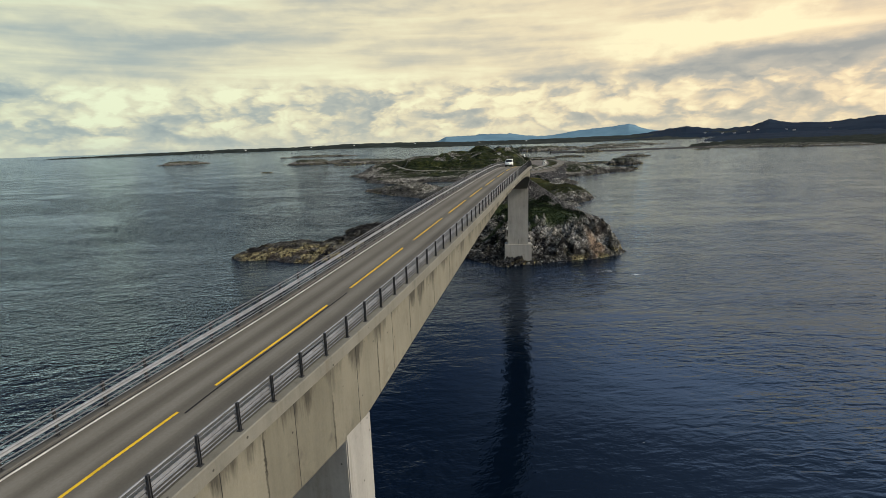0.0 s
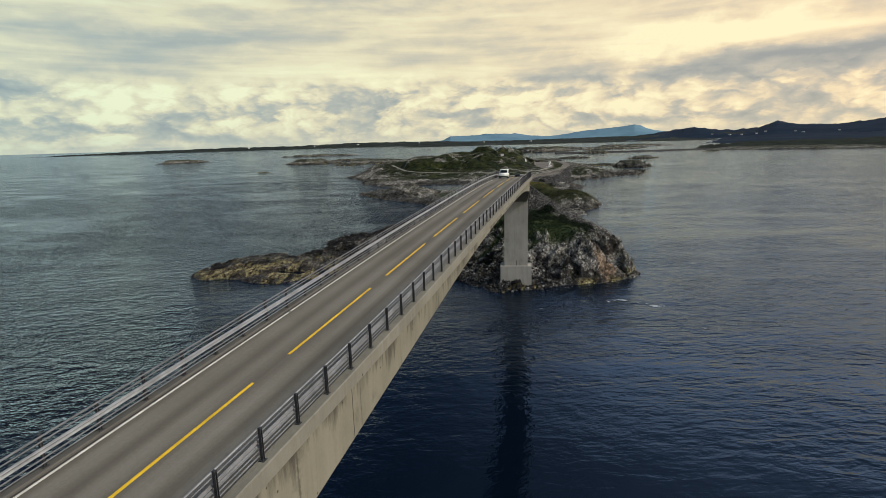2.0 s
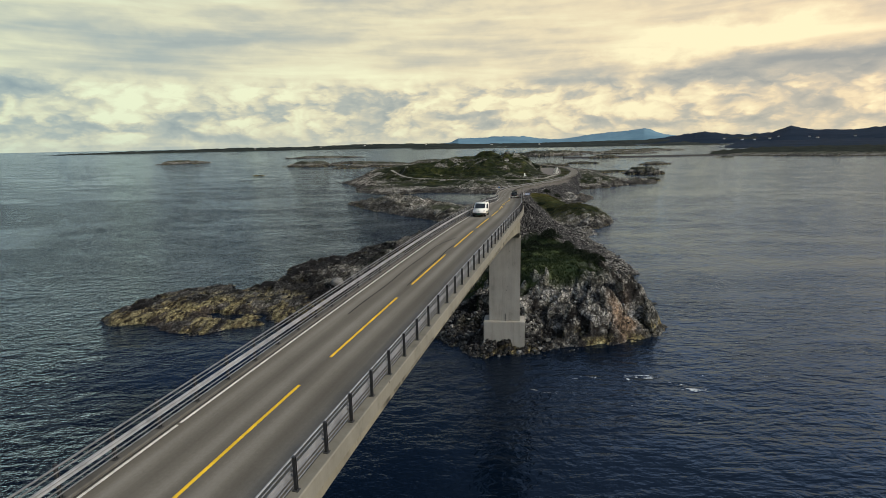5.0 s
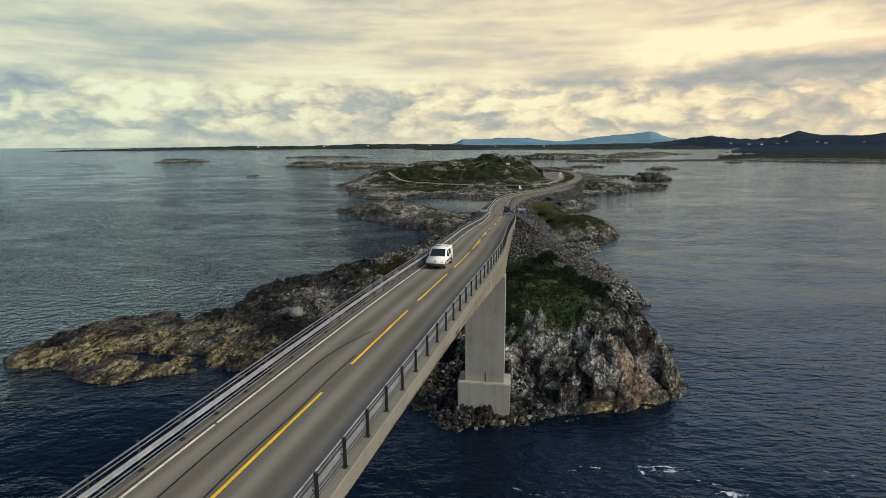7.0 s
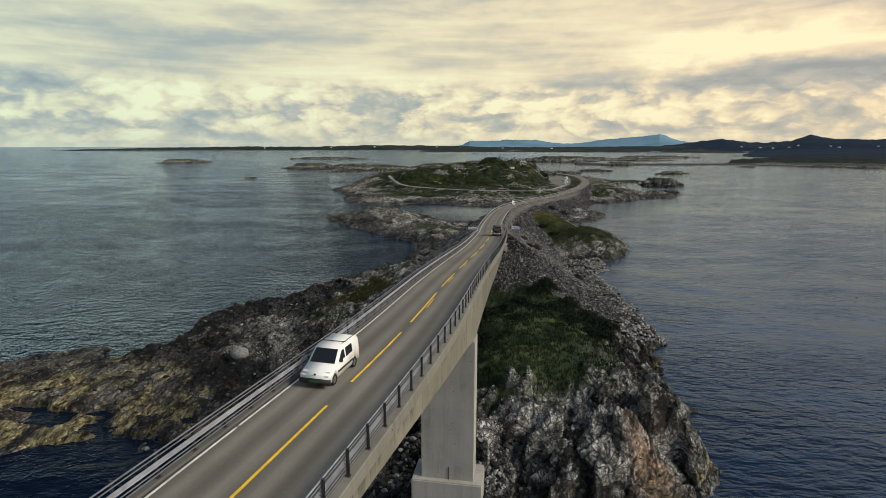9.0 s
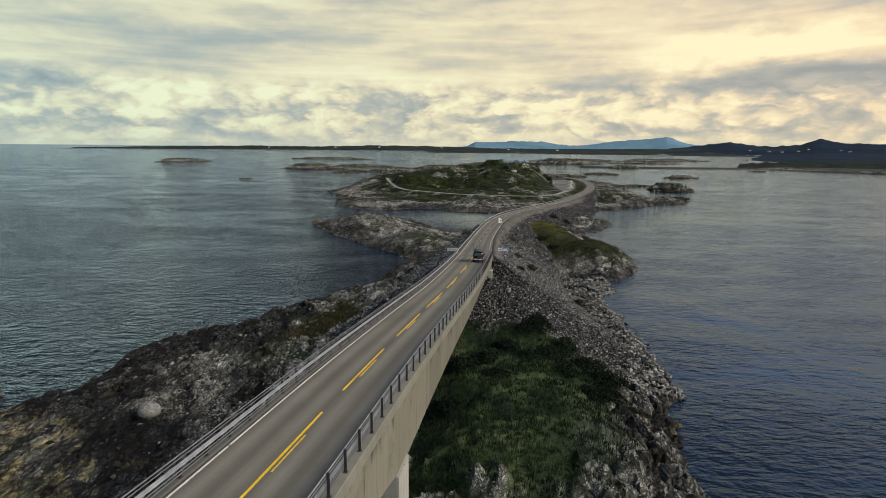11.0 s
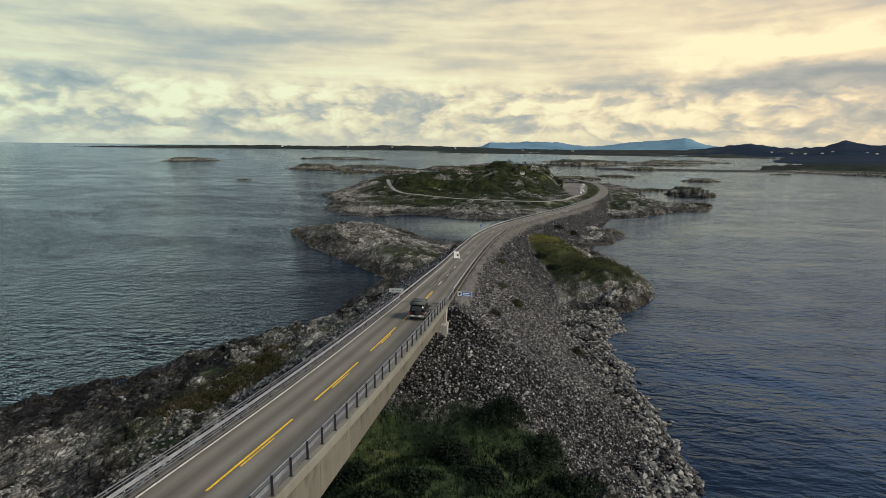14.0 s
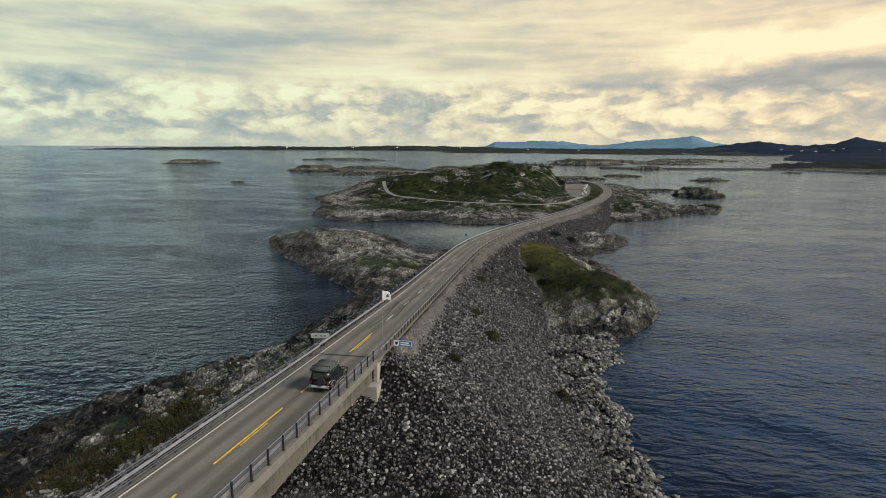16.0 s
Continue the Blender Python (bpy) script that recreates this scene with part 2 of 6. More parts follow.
def ground_look(k, s, far=False):
    p = here(k)
    mask = lambda name: k.n("ShaderNodeAttribute", attribute_name=name).outputs["Fac"]
    grass, rubble, weed, ochre, wet = (mask(n) for n in ("grass", "rubble", "weed", "ochre", "wet"))
    pale = mask("pale")
    shake = k.n("ShaderNodeTexNoise", {"Vector": p, "Scale": 0.5, "Detail": 4.0}).outputs["Color"]
    bent = k.n("ShaderNodeVectorMath", {0: p, 1: k.n("ShaderNodeVectorMath", {0: shake, 3: 1.0}, operation="SCALE").outputs[0]}, operation="ADD").outputs[0]
    strike = k.n("ShaderNodeMapping", {"Vector": bent, "Rotation": (0.5, 0.3, radians(38)), "Scale": (1.0, 0.36, 1.2)}).outputs[0]
    coarse = k.noise(strike, 0.24, 5.0, 0.6, 0.4)
    fine = k.noise(p, 2.4, 6.0, 0.65)
    # cracks along the strike, at two sizes
    split = k.math("ABSOLUTE", k.math("SUBTRACT", k.noise(strike, 0.55, 5.0, 0.62), 0.5))
    hair = k.math("ABSOLUTE", k.math("SUBTRACT", k.noise(strike, 1.9, 6.0, 0.68), 0.5))
    ledge = k.math("ABSOLUTE", k.math("SUBTRACT", k.noise(strike, 0.24, 4.0, 0.55), 0.5))
    seam = k.math("MULTIPLY", k.ramp(split, [(0.0, 0.0), (0.024, 1.0)]), k.ramp(hair, [(0.0, 0.35), (0.030, 1.0)]))
    seam = k.math("MULTIPLY", seam, k.ramp(ledge, [(0.008, 0.0), (0.030, 1.0)]))
    joint = k.n("ShaderNodeTexVoronoi", {"Vector": strike, "Scale": 0.62}, feature="DISTANCE_TO_EDGE").outputs["Distance"]
    crack = k.n("ShaderNodeTexVoronoi", {"Vector": strike, "Scale": 1.7}, feature="DISTANCE_TO_EDGE").outputs["Distance"]

    def planes(scale):
        """Split rock: a random grey and a tilted plane for every block."""
        cell = k.n("ShaderNodeTexVoronoi", {"Vector": strike, "Scale": scale})
        tilt = k.n("ShaderNodeVectorMath", {0: cell.outputs["Color"], 1: (0.5, 0.5, 0.5)}, operation="SUBTRACT").outputs[0]
        off = k.n("ShaderNodeVectorMath", {0: strike, 1: cell.outputs["Position"]}, operation="SUBTRACT").outputs[0]
        return k.n("ShaderNodeSeparateColor", {0: cell.outputs["Color"]}).outputs[0], k.n("ShaderNodeVectorMath", {0: off, 1: tilt}, operation="DOT_PRODUCT").outputs["Value"]

    grey, big_tilt = planes(0.62)
    facet, small_tilt = planes(1.7)
    seam = k.math("MULTIPLY", seam, k.math("MULTIPLY", k.ramp(joint, [(0.015, 0.0), (0.055, 1.0)]), k.ramp(crack, [(0.02, 0.2), (0.09, 1.0)])))
    tone = k.math("ADD", k.math("ADD", k.math("MULTIPLY", coarse, 0.74), k.math("MULTIPLY", fine, 0.14)), k.math("ADD", k.math("MULTIPLY", grey, 0.13), k.math("MULTIPLY", facet, 0.09)))
    if far:
        wide = k.noise(k.n("ShaderNodeMapping", {"Vector": bent, "Rotation": (0, 0, radians(20)), "Scale": (0.5, 1.0, 1.4)}).outputs[0], 0.13, 6.0, 0.6)
        tone = k.math("ADD", k.math("MULTIPLY", wide, 0.52), k.math("MULTIPLY", tone, 0.48))
        rock = k.ramp(tone, [(0.37, (0.016, 0.015, 0.013)), (0.43, (0.075, 0.068, 0.056)), (0.475, (0.22, 0.205, 0.172)), (0.52, (0.44, 0.42, 0.37)), (0.60, (0.66, 0.64, 0.58))])
    else:
        rock = k.ramp(tone, [(0.40, (0.010, 0.010, 0.011)), (0.465, (0.040, 0.040, 0.040)), (0.51, (0.13, 0.13, 0.125)), (0.55, (0.36, 0.355, 0.335)), (0.60, (0.66, 0.65, 0.61))])
        crust = k.noise(strike, 0.85, 6.0, 0.66)
        lichen = k.ramp(k.math("ADD", k.math("MULTIPLY_ADD", crust, 0.55, k.math("MULTIPLY", grey, 0.26)), k.math("ADD", k.math("MULTIPLY", facet, 0.16), k.math("MULTIPLY", pale, 0.12))), [(0.565, 0.0), (0.595, 1.0)])
        rock = k.mix(k.math("MULTIPLY", lichen, 0.9), rock, k.mix(fine, (0.26, 0.255, 0.225), (0.72, 0.70, 0.63)))
        moss = mask("moss")
        rock = k.mix(k.math("MULTIPLY", moss, k.ramp(fine, [(0.40, 0.1), (0.55, 0.9)])), rock, k.mix(crust, (0.025, 0.030, 0.014), (0.17, 0.19, 0.095)))
        brown = mask("brown")
        rock = k.mix(k.math("MULTIPLY", brown, k.ramp(crust, [(0.40, 0.3), (0.6, 0.9)])), rock, k.mix(fine, (0.012, 0.009, 0.008), (0.12, 0.088, 0.066)))
    rock = k.mix(k.math("MULTIPLY", k.math("SUBTRACT", 1.0, seam), 0.80), rock, (0.012, 0.012, 0.012))
    rock = k.mix(k.math("MULTIPLY", ochre, k.ramp(tone, [(0.40, 0.15), (0.55, 1.0)])), rock, k.ramp(fine, [(0.32, (0.32, 0.20, 0.12)), (0.6, (0.78, 0.56, 0.38))]))
    # dark wet band, then olive weed by the water
    rock = k.mix(k.math("MULTIPLY", wet, k.ramp(fine, [(0.38, 1.0), (0.8, 0.6)])), rock, (0.009, 0.009, 0.010))
    kelp = k.ramp(k.noise(strike, 0.9, 6.0, 0.68), [(0.38, (0.012, 0.010, 0.008)), (0.435, (0.10, 0.075, 0.040)), (0.49, (0.34, 0.29, 0.14)), (0.60, (0.62, 0.55, 0.30))])
    kelp = k.mix(k.math("MULTIPLY", k.math("SUBTRACT", 1.0, seam), 0.6), kelp, (0.010, 0.009, 0.008))
    rock = k.mix(k.math("MULTIPLY", weed, k.ramp(k.noise(strike, 0.22, 5.0, 0.62), [(0.47, 0.0), (0.52, 1.0)])), rock, kelp)
    # heath: dark grass, heather, straw-coloured tips
    patch = k.noise(p, 0.16, 6.0, 0.62, 0.6)
    blade = k.noise(p, 3.2, 6.0, 0.7)
    turf = k.ramp(k.math("ADD", k.math("MULTIPLY", patch, 0.7), k.math("MULTIPLY", blade, 0.32)), [(0.40, (0.006, 0.011, 0.005)), (0.48, (0.015, 0.026, 0.012)), (0.55, (0.034, 0.050, 0.020)), (0.62, (0.072, 0.084, 0.034)), (0.74, (0.15, 0.14, 0.07))])
    if far:
        turf = k.mix(1.0, turf, k.mix(k.noise(p, 0.05, 5.0, 0.65), (0.30, 0.29, 0.22), (0.92, 0.80, 0.54)), "MULTIPLY")
    lawn = mask("lawn")
    turf = k.mix(k.math("MULTIPLY", lawn, 0.8), turf, k.mix(blade, (0.085, 0.092, 0.020), (0.21, 0.20, 0.055)))
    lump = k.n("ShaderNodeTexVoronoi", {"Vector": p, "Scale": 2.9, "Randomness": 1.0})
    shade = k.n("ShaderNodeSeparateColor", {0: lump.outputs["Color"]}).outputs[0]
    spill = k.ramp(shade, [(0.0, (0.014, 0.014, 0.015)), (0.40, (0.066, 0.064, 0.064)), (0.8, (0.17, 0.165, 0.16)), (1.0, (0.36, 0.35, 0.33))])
    # shade in the gaps between lumps is put into the colour as near-black
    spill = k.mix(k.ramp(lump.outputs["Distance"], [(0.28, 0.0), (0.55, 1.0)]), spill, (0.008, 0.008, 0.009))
    path = mask("path")
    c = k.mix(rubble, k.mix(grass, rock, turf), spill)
    c = k.mix(path, c, k.mix(fine, (0.11, 0.099, 0.088), (0.235, 0.218, 0.197)))
    relief = bump(k, k.math("ADD", k.math("ADD", coarse, k.math("MULTIPLY", facet, 0.22)), k.math("MULTIPLY", seam, 0.35)), k.math("MULTIPLY_ADD", grass, -0.7, 0.95), 0.9)
    relief = bump(k, k.math("ADD", big_tilt, k.math("MULTIPLY", small_tilt, 0.8)), k.math("MULTIPLY_ADD", k.math("MAXIMUM", grass, rubble), -0.9, 0.9, clamp=True), 2.2, relief)
    relief = bump(k, fine, 0.6, 0.12, relief)
    relief = bump(k, lump.outputs["Distance"], k.math("MULTIPLY", rubble, -0.9), 0.22, relief)
    put(k, s, color=c, rough=k.math("MULTIPLY_ADD", wet, -0.15, 0.88), normal=relief, spec=0.10)


def concrete_look(light, cast=0.0):
    """Weathered concrete; `cast` is the length of the segments it was poured in."""
    def build(k, s):
        p = here(k)
        streak = k.noise(k.n("ShaderNodeMapping", {"Vector": p, "Scale": (1.3, 1.3, 0.10)}).outputs[0], 0.9, 7.0, 0.68)
        cloud = k.noise(p, 0.22, 6.0, 0.6)
        fine = k.noise(p, 5.0, 6.0, 0.7)
        t = k.math("ADD", k.math("ADD", k.math("MULTIPLY", streak, 0.40), k.math("MULTIPLY", cloud, 0.44)), k.math("MULTIPLY", fine, 0.16))
        c = k.ramp(t, [(0.34, tuple(v * 0.55 for v in light)), (0.43, tuple(v * 0.84 for v in light)), (0.54, light), (0.70, tuple(min(1, v * 1.16) for v in light))])
        # brown run-off stains
        run = k.noise(k.n("ShaderNodeMapping", {"Vector": p, "Scale": (2.2, 2.2, 0.16), "Location": (7, 3, 1)}).outputs[0], 0.5, 6.0, 0.7)
        c = k.mix(k.ramp(run, [(0.57, 0.0), (0.74, 0.5)]), c, (0.13, 0.105, 0.075))
        # air holes and chips
        hole = k.n("ShaderNodeTexVoronoi", {"Vector": p, "Scale": 1.1}).outputs["Distance"]
        c = k.mix(k.ramp(hole, [(0.05, 0.8), (0.075, 0.0)]), c, (0.03, 0.028, 0.024))
        if cast:
            run_y = k.math("DIVIDE", k.math("ADD", k.n("ShaderNodeSeparateXYZ", {0: p}).outputs[1], k.math("MULTIPLY", fine, 0.3)), cast)
            pour = k.n("ShaderNodeTexWhiteNoise", {"W": k.math("FLOOR", run_y)}, noise_dimensions="1D").outputs["Value"]
            c = k.mix(1.0, c, k.ramp(pour, [(0.0, 0.80), (0.6, 1.0), (1.0, 1.10)]), "MULTIPLY")
            # formwork cracks, broken and uneven
            edge = k.math("ABSOLUTE", k.math("SUBTRACT", k.math("FRACT", run_y), 0.5))
            c = k.mix(k.math("MULTIPLY", k.ramp(edge, [(0.486, 0.0), (0.494, 1.0)]), k.ramp(cloud, [(0.45, 0.1), (0.6, 1.0)])), c, (0.04, 0.037, 0.03))
            # soot-black growth washed down from the deck's edge
            below = k.n("ShaderNodeAttribute", attribute_name="below").outputs["Fac"]
            reach = k.math("SUBTRACT", k.math("MULTIPLY", k.noise(k.n("ShaderNodeMapping", {"Vector": p, "Scale": (1.0, 1.0, 0.12)}).outputs[0], 0.55, 6.0, 0.72), 8.0), 2.3)
            wash = k.ramp(k.math("SUBTRACT", reach, below), [(0.0, 0.0), (1.0, 0.88)])
            c = k.mix(k.math("MULTIPLY", wash, k.ramp(streak, [(0.38, 0.35), (0.55, 1.0)])), c, (0.050, 0.046, 0.038))
            grime = k.math("MULTIPLY", k.ramp(k.math("MULTIPLY", k.n("ShaderNodeSeparateXYZ", {0: p}).outputs[1], 0.005), [(0.74, 0.0), (0.92, 0.62)]), k.ramp(streak, [(0.35, 0.55), (0.60, 1.0)]))
            c = k.mix(grime, c, (0.085, 0.080, 0.068))
            blotch = k.math("MULTIPLY", k.ramp(k.noise(p, 0.35, 5.0, 0.65), [(0.56, 0.0), (0.68, 0.8)]), k.ramp(streak, [(0.42, 0.0), (0.58, 0.75)]))
            c = k.mix(blotch, c, (0.055, 0.050, 0.042))
        put(k, s, color=c, rough=0.85, normal=bump(k, k.math("ADD", fine, streak), 0.35, 0.03), spec=0.12)
    return build


def asphalt_look(k, s):
    p = here(k)
    # wheel tracks run along the road
    lane = k.n("ShaderNodeAttribute", attribute_name="lane").outputs["Fac"]
    along = k.n("ShaderNodeCombineXYZ", {0: lane, 1: k.math("MULTIPLY", k.n("ShaderNodeSeparateXYZ", {0: p}).outputs[1], 0.02), 2: 0.0}).outputs[0]
    worn = k.noise(along, 1.6, 5.0, 0.6)
    cloud = k.noise(p, 0.12, 6.0, 0.62)
    fine = k.noise(p, 9.0, 6.0, 0.75)
    track = k.math("POWER", k.math("ABSOLUTE", k.math("SINE", k.math("MULTIPLY", k.math("ADD", lane, 0.0), 1.86))), 1.6)
    t = k.math("ADD", k.math("ADD", k.math("MULTIPLY", worn, 0.30), k.math("MULTIPLY", cloud, 0.30)), k.math("ADD", k.math("MULTIPLY", fine, 0.22), k.math("MULTIPLY", track, 0.20)))
    c = k.ramp(t, [(0.32, (0.104, 0.094, 0.076)), (0.50, (0.148, 0.135, 0.110)), (0.68, (0.225, 0.210, 0.176))])
    put(k, s, color=c, rough=0.86, normal=bump(k, fine, 0.3, 0.012), spec=0.15)


def stone_look(k, s):
    p = here(k)
    r = k.n("ShaderNodeNewGeometry").outputs["Random Per Island"]
    fine = k.noise(p, 3.4, 7.0, 0.7)
    base = k.ramp(r, [(0.0, (0.010, 0.010, 0.011)), (0.40, (0.072, 0.070, 0.069)), (0.80, (0.175, 0.170, 0.163)), (1.0, (0.44, 0.425, 0.40))])
    c = k.mix(1.0, base, k.ramp(fine, [(0.3, 0.45), (0.7, 1.35)]), "MULTIPLY")
    put(k, s, color=c, rough=0.85, normal=bump(k, fine, 0.7, 0.08), spec=0.12)


def loose_stone_look(k, s):
    p = here(k)
    r = k.n("ShaderNodeObjectInfo").outputs["Random"]
    fine = k.noise(p, 3.4, 7.0, 0.7)
    base = k.ramp(r, [(0.0, (0.010, 0.010, 0.011)), (0.40, (0.072, 0.070, 0.069)), (0.80, (0.175, 0.170, 0.163)), (1.0, (0.44, 0.425, 0.40))])
    put(k, s, color=k.mix(1.0, base, k.ramp(fine, [(0.3, 0.45), (0.7, 1.35)]), "MULTIPLY"), rough=0.85, normal=bump(k, fine, 0.7, 0.08), spec=0.12)


def leaf_look(dark, light):
    def build(k, s):
        r = k.n("ShaderNodeNewGeometry").outputs["Random Per Island"]
        wide = k.noise(here(k), 0.35, 4.0)
        patch = k.noise(here(k), 0.11, 5.0, 0.6)
        c = k.mix(k.math("MULTIPLY_ADD", r, 0.45, k.ramp(patch, [(0.36, 0.0), (0.64, 0.55)])), dark, light)
        put(k, s, color=k.mix(1.0, c, k.ramp(wide, [(0.3, 0.6), (0.7, 1.3)]), "MULTIPLY"), rough=0.8, spec=0.10)
    return build


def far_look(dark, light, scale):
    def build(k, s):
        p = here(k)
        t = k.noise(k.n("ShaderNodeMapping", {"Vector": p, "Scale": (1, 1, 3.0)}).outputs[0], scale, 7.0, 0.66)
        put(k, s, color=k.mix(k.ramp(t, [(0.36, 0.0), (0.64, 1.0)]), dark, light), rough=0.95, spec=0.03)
    return build


WATER = material("sea_water", water_look)
GROUND = material("rock_and_heath", ground_look)
FAR_GROUND = material("far_rock_and_heath", lambda k, s: ground_look(k, s, True))
CONCRETE = material("girder_concrete", concrete_look((0.205, 0.190, 0.145), 5.0))
PIER_CONCRETE = material("pier_concrete", concrete_look((0.35, 0.335, 0.30)))
ASPHALT = material("asphalt", asphalt_look)
STONE = material("blasted_stone", stone_look)
LOOSE_STONE = material("loose_stone", loose_stone_look)
YELLOW = plain("yellow_road_paint", (0.86, 0.54, 0.020), 0.6, 0.0, 0.25, 1.2)
WHITE_LINE = plain("white_road_paint", (0.72, 0.70, 0.64), 0.6, 0.0, 0.3, 1.5)
SEAL = plain("bitumen_seal", (0.010, 0.010, 0.010), 0.85, 0.0, 0.3, 2.0)
BEAM_STEEL = plain("bright_crash_beam_steel", (0.29, 0.295, 0.305), 0.5, 0.2, 0.35, 1.5)
STEEL = plain("galvanised_steel", (0.17, 0.175, 0.185), 0.6, 0.2, 0.35, 1.5)
POST = plain("dark_steel", (0.035, 0.036, 0.038), 0.65, 0.1, 0.3, 3.0)
TIMBER = plain("weathered_timber", (0.060, 0.045, 0.036), 0.8, 0.0, 0.4, 4.0, 0.01)
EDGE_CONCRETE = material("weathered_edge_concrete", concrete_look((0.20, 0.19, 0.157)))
SHADED_EDGE_CONCRETE = material("weathered_shaded_concrete", concrete_look((0.11, 0.105, 0.095)))
GUTTER = plain("dark_gutter_asphalt", (0.045, 0.043, 0.041), 0.9, 0.0, 0.35, 1.0)

# ---- plan of the road: y, x, z of its centre line ----
ROAD = np.array([(-80, -45, 18.7), (-40, -31.0, 22.0), (0, -17.69, 24.01), (14.5, -12.98, 25.48), (30.6, -7.27, 26.9), (42.9, -3.25, 27.97), (77, 5.85, 29.54),
                 (113, 14.78, 30.27), (136.4, 19.53, 29.49), (157, 22.16, 28.0), (176.7, 24.69, 26.19), (188.5, 26.31, 25.11), (224, 30.2, 22.2), (252, 31.6, 19.0), (273, 32.8, 16.8),
                 (299, 35.6, 15.6), (327, 40, 15.0), (353, 46, 14.0), (384, 56, 12.5), (417, 69, 11.0), (463, 88.5, 9.5), (523, 111, 8.0), (599, 135, 7.0),
                 (668, 148, 7.0), (727, 151, 7.0), (790, 140, 7.0)])
BRIDGE_END, PIERS, MIDSPAN = 227.0, (28.2, 155.8), 91.0
RAIL_LEFT, RAIL_RIGHT = -3.34, 3.55   # planes of the two railings


def centre(y):
    """x and z of the road's centre line at y."""
    ys = ROAD[:, 0]
    y = np.asarray(y, float)
    i = np.clip(np.searchsorted(ys, y) - 1, 0, len(ys) - 2)
    h = ys[i + 1] - ys[i]
    s = (y - ys[i]) / h
    out = []
    for c in (1, 2):
        v = ROAD[:, c]
        m = np.gradient(v, ys)
        out.append((2 * s**3 - 3 * s**2 + 1) * v[i] + (s**3 - 2 * s**2 + s) * h * m[i] + (-2 * s**3 + 3 * s**2) * v[i + 1] + (s**3 - s**2) * h * m[i + 1])
    return out


def on_road(y, side=0.0, up=0.0):
    """A place beside the centre line: side metres to the right, up metres above."""
    x, z = centre(y)
    g = float(centre(y + 0.5)[0] - centre(y - 0.5)[0])
    n = math.hypot(1, g)
    return Vector((float(x) + side / n, y - side * g / n, float(z) + up))


def heading(y):
    """Turn about z of the road's direction, and its slope."""
    a, b = on_road(y - 0.5), on_road(y + 0.5)
    d = b - a
    return math.atan2(-d.x, d.y), math.atan2(d.z, math.hypot(d.x, d.y))


def road_pose(y, side=0.0, up=0.0, back=False):
    turn, slope = heading(y)
    m = Matrix.Translation(on_road(y, side, up)) @ Matrix.Rotation(turn, 4, "Z") @ Matrix.Rotation(slope, 4, "X")
    return m @ Matrix.Rotation(math.pi, 4, "Z") if back else m


def mesh(name, verts, faces, smooth=False):
    me = bpy.data.meshes.new(name)
    me.from_pydata([tuple(v) for v in verts], [], [tuple(f) for f in faces])
    me.validate()
    if smooth:
        me.shade_smooth()
    return me


def part(name, data, mat, parent=None, label=""):
    """Links a mesh or bmesh as one object, under a thing or a part."""
    if isinstance(data, bmesh.types.BMesh):
        me = bpy.data.meshes.new(name)
        data.to_mesh(me)
        data.free()
        data = me
    if mat and not data.materials:
        data.materials.append(mat)
    ob = new(name, data)
    if parent:
        ob.parent = parent
    return tagged(ob, label) if label else ob


def sweep(name, ys, profile, mat, parent=None, label="", smooth=False):
    """A closed outline of (side, up) carried along the road; profile may be a function of y."""
    verts, faces, n = [], [], 0
    for y in ys:
        ring = profile(y) if callable(profile) else profile
        n = len(ring)
        verts += [on_road(y, s, u) for s, u in ring]
    for i in range(len(ys) - 1):
        for j in range(n):
            a, b = i * n + j, i * n + (j + 1) % n
            faces.append((a, a + n, b + n, b))
    faces += [tuple(range(n)), tuple(reversed(range((len(ys) - 1) * n, len(ys) * n)))]
    return part(name, mesh(name, verts, faces, smooth), mat, parent, label)


def box(bm, x0, x1, y0, y1, z0, z1, bevel=0.0):
    """Adds a box to a bmesh, its edges rounded."""
    made = bmesh.ops.create_cube(bm, size=1.0, matrix=Matrix.Translation(((x0 + x1) / 2, (y0 + y1) / 2, (z0 + z1) / 2)) @ Matrix.Diagonal((x1 - x0, y1 - y0, z1 - z0, 1)))
    if bevel:
        edges = list({e for v in made["verts"] for e in v.link_edges})
        bmesh.ops.bevel(bm, geom=edges, offset=bevel, segments=2, affect="EDGES")
    return bm


def tube(bm, a, b, r, r2=None, seg=8):
    a, b = Vector(a), Vector(b)
    m = Matrix.Translation((a + b) / 2) @ (b - a).to_track_quat("Z", "Y").to_matrix().to_4x4()
    bmesh.ops.create_cone(bm, cap_ends=True, segments=seg, radius1=r, radius2=r if r2 is None else r2, depth=(b - a).length, matrix=m)
    return bm


# ---- terrain ----
RNG = np.random.RandomState(7)
LATTICE = RNG.rand(512, 512)


def value_noise(x, y):
    xi, yi = np.floor(x).astype(int), np.floor(y).astype(int)
    fx, fy = x - xi, y - yi
    fx, fy = fx * fx * fx * (fx * (fx * 6 - 15) + 10), fy * fy * fy * (fy * (fy * 6 - 15) + 10)
    at = lambda a, b: LATTICE[a % 512, b % 512]
    return (at(xi, yi) * (1 - fx) + at(xi + 1, yi) * fx) * (1 - fy) + (at(xi, yi + 1) * (1 - fx) + at(xi + 1, yi + 1) * fx) * fy


def fbm(x, y, scale, octaves=5, gain=0.5, ridged=False):
    total, amp, norm = 0.0, 1.0, 0.0
    for o in range(octaves):
        f = scale * 2.03**o
        v = value_noise(x * f + 17.3 * o, y * f + 9.1 * o)
        total = total + amp * (1 - np.abs(2 * v - 1) if ridged else v)
        norm += amp
        amp *= gain
    return total / norm


